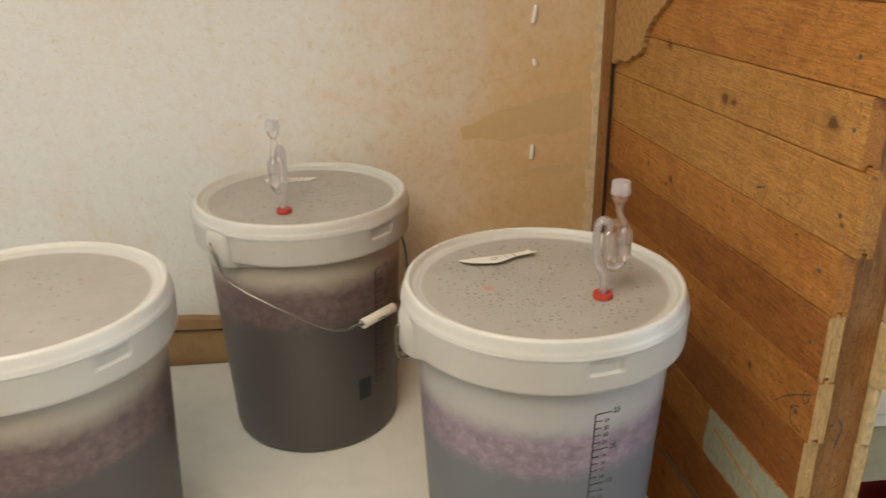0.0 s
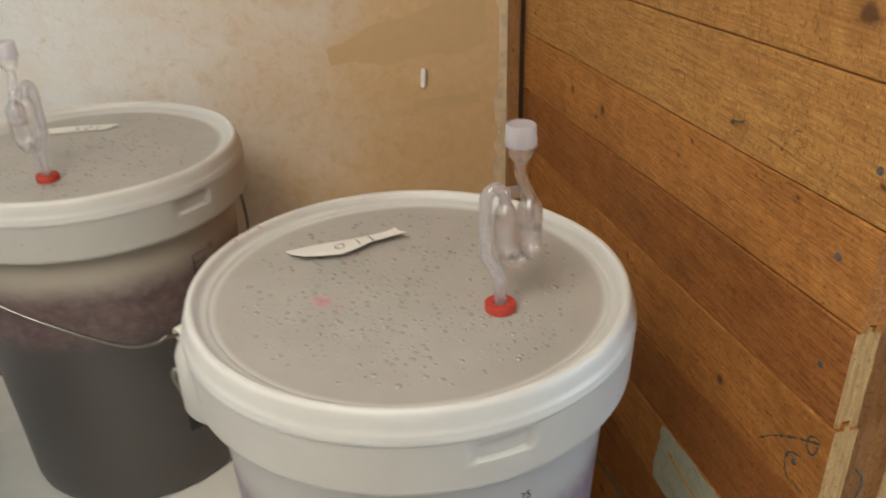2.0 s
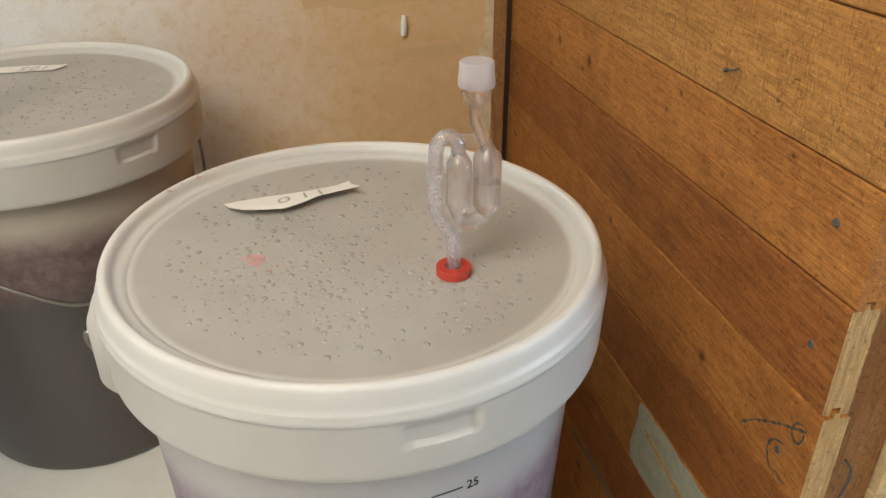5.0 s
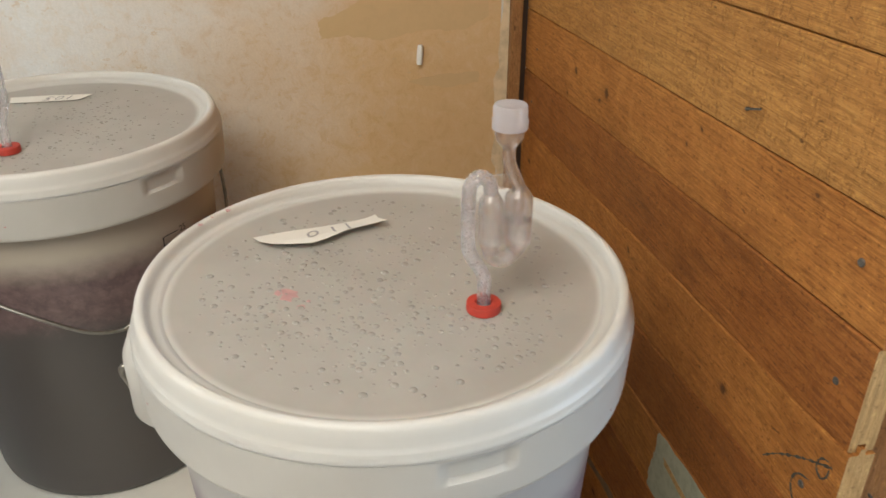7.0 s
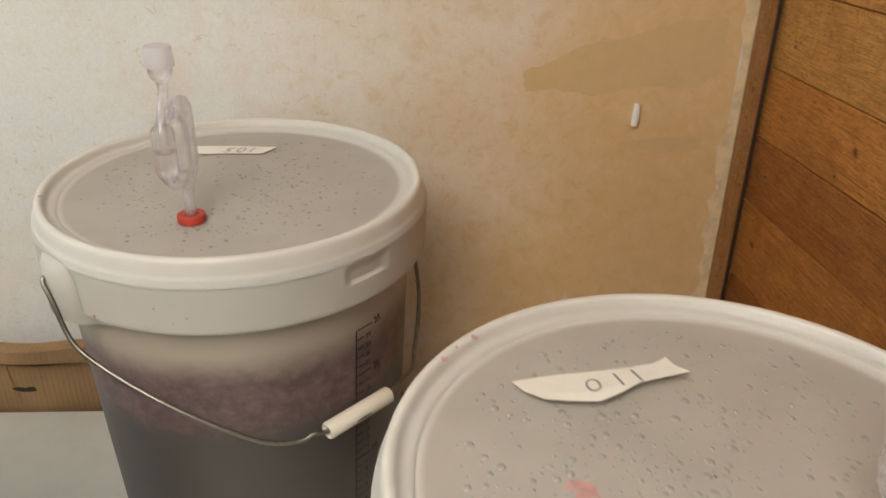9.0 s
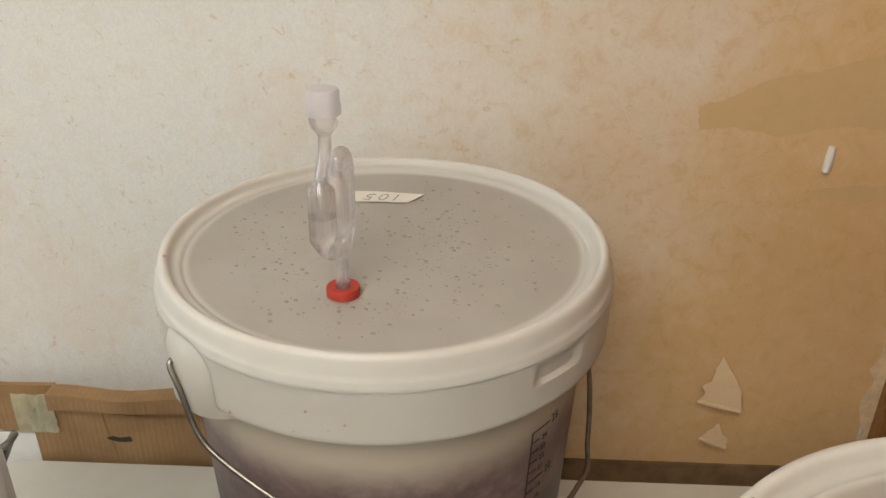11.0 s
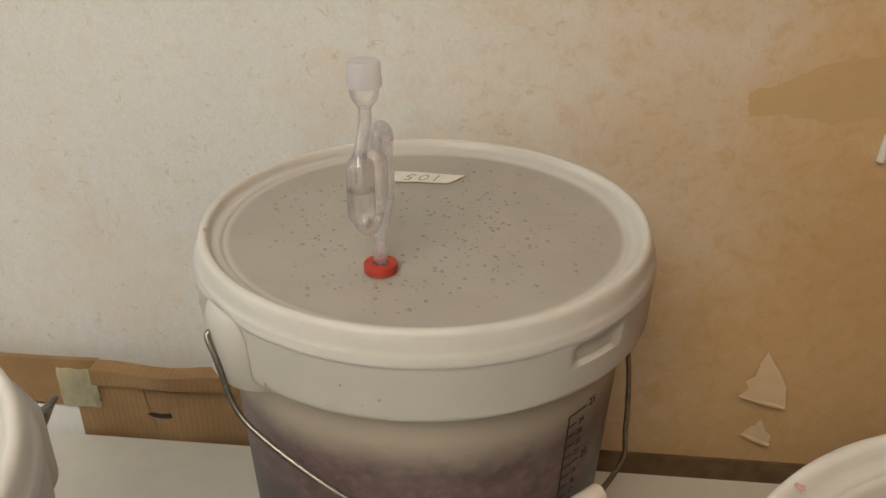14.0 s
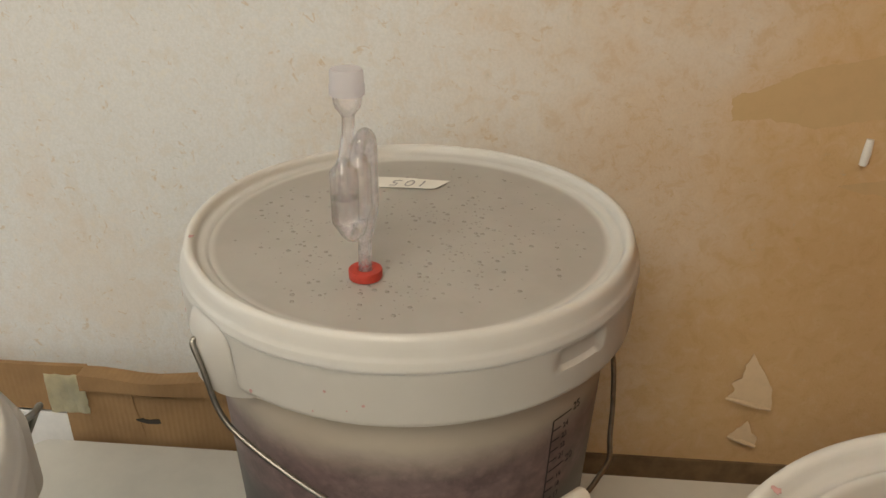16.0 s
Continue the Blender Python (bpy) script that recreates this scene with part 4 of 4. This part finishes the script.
def place_buckets():
    first = bucket("white plastic fermenting bucket with airlock beside the board wall")
    first.matrix_world = pose(*A, TABLE, 0, 0, TURN_A)
    second = copy_thing(first, pose(*B, TABLE, 0, 0, TURN_B))
    second["label"] = "white plastic fermenting bucket with airlock and hanging wire handle"
    third = copy_thing(first, pose(*C, TABLE, 0, 0, TURN_C))
    third["label"] = "white lidded plastic bucket of dark fruit must on the table"
    for child in first.children:
        if child.name.startswith("body"):
            child.data = child.data.copy()
            # daylight's cool blue cast on this bucket is painted into its wall colours
            child.data.materials[0] = filled_material("cool_lit_bucket_wall_with_must", (0.45, 0.435, 0.42), (0.30, 0.235, 0.285), (0.150, 0.160, 0.180), 0.316, 0.262)
    for b, shape in ((first, REST), (second, HANG), (third, REST)):
        h = handle(b, shape)
        if b is second:
            grip(h, [0.1985 * math.cos(radians(-16.4)), 0.1985 * math.sin(radians(-16.4)), 0.2725], [0.1985 * math.cos(radians(6)), 0.1985 * math.sin(radians(6)), 0.2775])
        else:
            grip(h, [0.2 * math.cos(radians(169)), 0.2 * math.sin(radians(169)), 0.268], [0.2 * math.cos(radians(191)), 0.2 * math.sin(radians(191)), 0.268])
    scale(first)
    scale(second)
    printed_block(second)
    for b, seed, count, spots in ((first, 5, 760, [(-0.08, -0.03), (-0.05, -0.07), (-0.02, -0.10), (0.02, -0.06), (0.06, -0.075), (-0.01, -0.03), (-0.06, 0.04), (0.02, 0.06), (-0.10, -0.06), (-0.03, 0.01), (0.08, -0.10)]),
                                 (second, 9, 520, [(0.02, 0.03), (0.05, 0.06), (-0.02, 0.05), (0.07, 0.0), (-0.08, -0.06), (0.04, -0.02), (-0.05, -0.10), (0.06, -0.07), (-0.1, 0.0), (0.0, -0.11)]),
                                 (third, 13, 150, [(0.05, 0.03), (-0.03, -0.05), (0.0, 0.08)])):
        turn = math.radians(-(TURN_A if b is first else TURN_B if b is second else TURN_C))
        local = [(x * math.cos(turn) - y * math.sin(turn), x * math.sin(turn) + y * math.cos(turn), 0.017) for x, y in spots]
        me = drops(random.Random(seed), count, local, 1.0 if b is first else 0.68)
        me.materials.append(M["drop"])
        ob = new("condensation", me)
        ob.parent = b
        tagged(ob, "beads of condensed water on the lid", kind="stuff")
    # berry stains, placed from the bucket's axis in room directions
    rng = random.Random(2)
    for b, turn, blots in ((first, TURN_A, [(-0.077, -0.010, H_LID, 0.0105), (-0.068, -0.030, H_LID, 0.004), (-0.085, -0.006, H_LID, 0.004), (-0.062, -0.022, H_LID, 0.0022), (-0.128, 0.128, H_CREST - 0.0004, 0.0035), (-0.150, 0.103, H_CREST - 0.0004, 0.003), (-0.141, 0.116, H_CREST - 0.0004, 0.0016), (-0.09, 0.075, H_LID, 0.0016)]),
                           (second, TURN_B, [(-0.175, -0.056, H_CREST - 0.0004, 0.003)]), (third, TURN_C, [(0.060, 0.062, H_LID, 0.005), (0.072, 0.066, H_LID, 0.003)])):
        for x, y, z, r in blots:
            p = Matrix.Rotation(radians(-turn), 3, "Z") @ Vector((x, y, z))
            bm = bmesh.new()
            splat(bm, p.x, p.y, p.z + 0.0003, r, rng)
            part("berry_stain", bm, M["berry"], b, "pale red berry juice stain")
    for b, spots in ((second, [(-57, 0.4215, 1.4), (-49, 0.4135, 1.5), (-76, 0.4005, 2.2), (-52.5, 0.4075, 0.8), (-112, 0.4250, 3.2), (-109, 0.4160, 2.0), (-60, 0.4020, 0.9)]), (first, [(-76, 0.4190, 1.2), (38, 0.4070, 1.0)])):
        for a, z, mm in spots:
            bm = bmesh.new()
            splat(bm, 0.0, 0.0, 0.0, mm * 0.001, rng)
            bmesh.ops.transform(bm, matrix=Matrix.Rotation(radians(a), 4, "Z") @ pose(0.1949 + 0.03 * (z - 0.4), 0, z, 0, 90, 0), verts=bm.verts)
            part("berry_stain", bm, M["berry"], b, "pale red berry juice stain")
    return first, second, third


bucket_a, bucket_b, bucket_c = place_buckets()


# ---- airlocks ----
def airlock(x, y, turn, tall, label):
    """Twin-bubble airlock in a red rubber grommet, with water in its chambers."""
    z0 = TABLE + H_LID
    top = empty("airlock", label, "airlock", "airlocks")
    top.matrix_world = pose(x, y, z0, 0, 0, turn) @ Matrix.Diagonal((1, 1, tall, 1))
    bm = bmesh.new()
    revolve_into(bm, [(0.0058, 0.0005), (0.0124, 0.0005), (0.0130, 0.0010), (0.0131, 0.0068), (0.0127, 0.0075), (0.0066, 0.0077), (0.0058, 0.0068), (0.0058, 0.0005)], 40)
    part("grommet", bm, M["red"], top, "red rubber grommet", True)
    stem = smooth_path([(0, 0, 0.002), (0, 0, 0.018), (-0.001, 0, 0.030), (-0.006, 0, 0.040), (-0.0115, 0, 0.050), (-0.0132, 0, 0.062), (-0.0132, 0, 0.092), (-0.0118, 0, 0.1035), (-0.0055, 0, 0.1090), (0.0015, 0, 0.1045), (0.0030, 0, 0.096)], 5)
    bm = bmesh.new()
    tube_shell_into(bm, stem, 0.0053, 0.0012)
    part("stem", bm, M["beaded"], top, "clear bent inlet tube misted with beads", True)
    for name, cx, zs in (("inner_chamber", 0.0035, (0.0555, 0.091)), ("outer_chamber", 0.0238, (0.0535, 0.093))):
        a, b = zs
        wide = 0.0090 if name == "inner_chamber" else 0.0102
        prof = [(0.0042, a - 0.0085), (0.0058, a - 0.0055), (wide - 0.0010, a), (wide - 0.0002, a + 0.0015), (wide, a + 0.004), (wide, b - 0.003), (wide - 0.0004, b - 0.0010), (wide - 0.0013, b + 0.0005), (0.0056, b + 0.0040), (0.0045, b + 0.0065)]
        bm = bmesh.new()
        turned_shell_into(bm, prof, 0.0011, 32)
        bmesh.ops.translate(bm, vec=(cx, 0, 0), verts=bm.verts)
        part(name, bm, M["clear"], top, "clear bubble chamber", True)
    bm = bmesh.new()
    bend = smooth_path([(0.0035, 0, 0.051), (0.0055, 0, 0.0455), (0.0105, 0, 0.0418), (0.0165, 0, 0.0425), (0.0215, 0, 0.0475), (0.0238, 0, 0.052)], 5)
    tube_shell_into(bm, bend, [0.0044, *[0.0060] * (len(bend) - 2), 0.0046], 0.0011)
    part("lower_bend", bm, M["clear"], top, "clear bend between the chambers", True)
    bm = bmesh.new()
    riser = smooth_path([(0.0238, 0, 0.096), (0.0215, 0, 0.103), (0.0175, 0, 0.112), (0.0150, 0, 0.120), (0.0148, 0, 0.129)], 5)
    tube_shell_into(bm, riser, 0.0046, 0.0012)
    part("riser", bm, M["clear"], top, "clear tube up to the cup", True)
    bm = bmesh.new()
    turned_shell_into(bm, [(0.0047, 0.128), (0.0062, 0.1305), (0.0088, 0.1335), (0.0100, 0.1370), (0.0103, 0.1410), (0.0103, 0.150)], 0.0011)
    bmesh.ops.translate(bm, vec=(0.0148, 0, 0), verts=bm.verts)
    part("cup", bm, M["clear"], top, "clear open cup", True)
    bm = bmesh.new()
    box_into(bm, 0.004, 0.0165, -0.0007, 0.0007, 0.0985, 0.1095, 0.0005)
    part("web", bm, M["clear"], top, "clear moulded web")
    bm = bmesh.new()
    revolve_into(bm, [(0.0098, 0.143), (0.0121, 0.1425), (0.0123, 0.1435), (0.0122, 0.149), (0.0117, 0.1497), (0.0115, 0.1580), (0.0106, 0.1592), (0.0092, 0.1586), (0.0035, 0.1584), (0.0005, 0.1586)], 36)
    bmesh.ops.translate(bm, vec=(0.0148, 0, 0), verts=bm.verts)
    part("cap", bm, M["cap"], top, "frosted plastic cap", True)
    bm = bmesh.new()
    revolve_into(bm, [(0.0002, 0.0462), (0.0030, 0.0464), (0.0044, 0.0490), (0.0078, 0.0540), (0.0089, 0.0580), (0.0089, 0.0738), (0.0082, 0.0731), (0.0002, 0.0730)], 32)
    bmesh.ops.translate(bm, vec=(0.0238, 0, 0), verts=bm.verts)
    part("water", bm, M["water"], top, "clear water in the chamber", True)
    bm = bmesh.new()
    tube_shell_into(bm, [(0.0238, 0, 0.079), (0.0238, 0, 0.088), (0.0238, 0, 0.097)], [0.0040, 0.0040, 0.0034], 0.0008)
    part("dip_tube", bm, M["clear"], top, "short clear tube inside the chamber", True)
    return top


airlock(0.3168, 0.9325, 4, 1.0, "clear twin-bubble airlock in a red grommet, turned broadside to the room")
airlock(-0.1252, 1.338, 249, 1.045, "clear twin-bubble airlock in a red grommet, turned edge-on to the room")


# ---- paper labels on the lids ----
def paper_label(outline, lift, text, size, at, turn, tilt, label):
    """A torn paper strip, from an outline of (x, y), with a slight curl: lift(x, y) above the lid."""
    z = TABLE + H_LID
    bm = bmesh.new()
    face = bm.faces.new([bm.verts.new((x, y, z + 0.0006)) for x, y in outline])
    if face.normal.z < 0:
        face.normal_flip()
    bmesh.ops.triangulate(bm, faces=bm.faces)
    bmesh.ops.subdivide_edges(bm, edges=bm.edges, cuts=3, use_grid_fill=True)
    for v in bm.verts:
        v.co.z += lift(v.co.x, v.co.y)
    got = bmesh.ops.extrude_face_region(bm, geom=list(bm.faces))
    for v in got["geom"]:
        if isinstance(v, bmesh.types.BMVert):
            v.co.z += 0.0003
    ob = thing("paper_label", bm, M["paper"], label, "paper label", False, group="lid labels")
    for k, ch in enumerate(text):
        x, y = at[k]
        lettering(ch, size, M["handink"], ob, pose(x, y, z + 0.0013 + lift(x, y), 0, 0, turn[k]) @ pose(0, 0, 0, tilt, 0, 0), "handwritten_number", -0.00035, 0.3)
    return ob


paper_label([(0.144, 1.080), (0.162, 1.0845), (0.181, 1.0880), (0.204, 1.0905), (0.225, 1.0930), (0.243, 1.0965), (0.254, 1.1035), (0.2555, 1.0900), (0.262, 1.0780), (0.244, 1.0740), (0.226, 1.0690), (0.210, 1.0580), (0.196, 1.0505), (0.178, 1.0515), (0.161, 1.0540), (0.150, 1.0650)],
            lambda x, y: 0.0008 + 0.0025 * max(0.0, (x - 0.20) / 0.06) ** 2 + 0.0058 * min(1.0, max(0.0, 1 - (y - 1.054 - 0.2 * (x - 0.15)) / 0.027)),
            "110", 0.027, [(0.229, 1.0815), (0.216, 1.0775), (0.198, 1.0705)], [206, 204, 198], 14, "torn white paper strip with a handwritten batch number")
paper_label([(-0.177, 1.541), (-0.149, 1.5425), (-0.120, 1.5430), (-0.096, 1.5400), (-0.0745, 1.5365), (-0.0815, 1.5260), (-0.089, 1.5165), (-0.116, 1.5180), (-0.144, 1.5165), (-0.172, 1.5180)],
            lambda x, y: 0.0006 + 0.0010 * max(0.0, (x + 0.11) / 0.035) ** 2,
            "105", 0.022, [(-0.099, 1.5285), (-0.1115, 1.529), (-0.1255, 1.5285)], [180, 182, 178], 0, "white paper strip with a handwritten batch number")


# ---- things behind the partition ----
def behind():
    base = empty("storage_box", "grey-brown cardboard carton with a dark hand hole and red contents", "box")
    base.location = (0.95, 1.15, 0)
    def local(bm):
        bmesh.ops.translate(bm, vec=-base.location, verts=bm.verts)
        return bm
    carton = plain_material("grey_carton", (0.36, 0.335, 0.225), 0.85, 0, 0.12, 30)
    x0, x1, y0, y1, z0, z1 = 0.715, 1.20, 0.955, 1.35, 0.52, 0.940
    hx0, hx1, hz0, hz1 = 0.755, 0.875, 0.80, 0.846
    for a, b, c, d in ((x0, hx0, z0, z1), (hx1, x1, z0, z1), (hx0, hx1, z0, hz0), (hx0, hx1, hz1, z1)):
        part("front_panel", local(box(a, b, y0, y0 + 0.006, c, d)), carton, base)
    for p in ((x0, x0 + 0.006, y0 + 0.0061, y1, z0, z1), (x1 - 0.006, x1, y0 + 0.0061, y1, z0, z1), (x0, x1, y1, y1 + 0.006, z0, z1), (x0, x1, y0, y1, z1 + 0.0002, z1 + 0.006), (x0, x1, y0, y1, z0 - 0.006, z0 - 0.0002)):
        part("panel", local(box(*p)), carton, base)
    part("plastic_tray", local(box(0.76, 0.87, 1.0, 1.25, 0.53, 0.836, 0.01)), M["crate"], base, "red plastic tray inside")
    thing("storage_box", box(0.71, 1.22, 0.95, 1.37, 0.0, 0.513, 0.003), M["card"], "plain brown carton standing on the floor", "box")
    rng = random.Random(21)
    pile = empty("paper_pile", "loose pile of white papers on the carton", "papers")
    pile.location = (0.83, 1.04, 0.947)
    for k in range(5):
        bm = box(-0.105, 0.125, -0.085, 0.115, 0, 0.0010)
        cuts = [e for e in bm.edges if abs(e.verts[0].co.y - e.verts[1].co.y) > 0.05]
        bmesh.ops.subdivide_edges(bm, edges=cuts, cuts=8)
        bow = rng.uniform(0.02, 0.05)
        for v in bm.verts:
            v.co.z += bow * ((v.co.y + 0.085) / 0.20) ** 2
        bmesh.ops.transform(bm, matrix=pose(rng.uniform(-0.02, 0.02), rng.uniform(-0.015, 0.015), 0.001 + 0.0042 * k, 0, 0, rng.uniform(-16, 16)), verts=bm.verts)
        part("sheet", bm, M["paper"], pile)
    thing("book", box(0.90, 1.10, 1.20, 1.34, 0.9465, 0.993, 0.003), plain_material("dark_book_cover", (0.05, 0.07, 0.06), 0.5), "dark green book lying on the carton", "book")
    thing("book", box(0.92, 1.09, 1.21, 1.33, 0.9932, 1.028, 0.003), plain_material("faded_book_cover", (0.10, 0.13, 0.09), 0.5), "faded green book on top of another", "book")


behind()
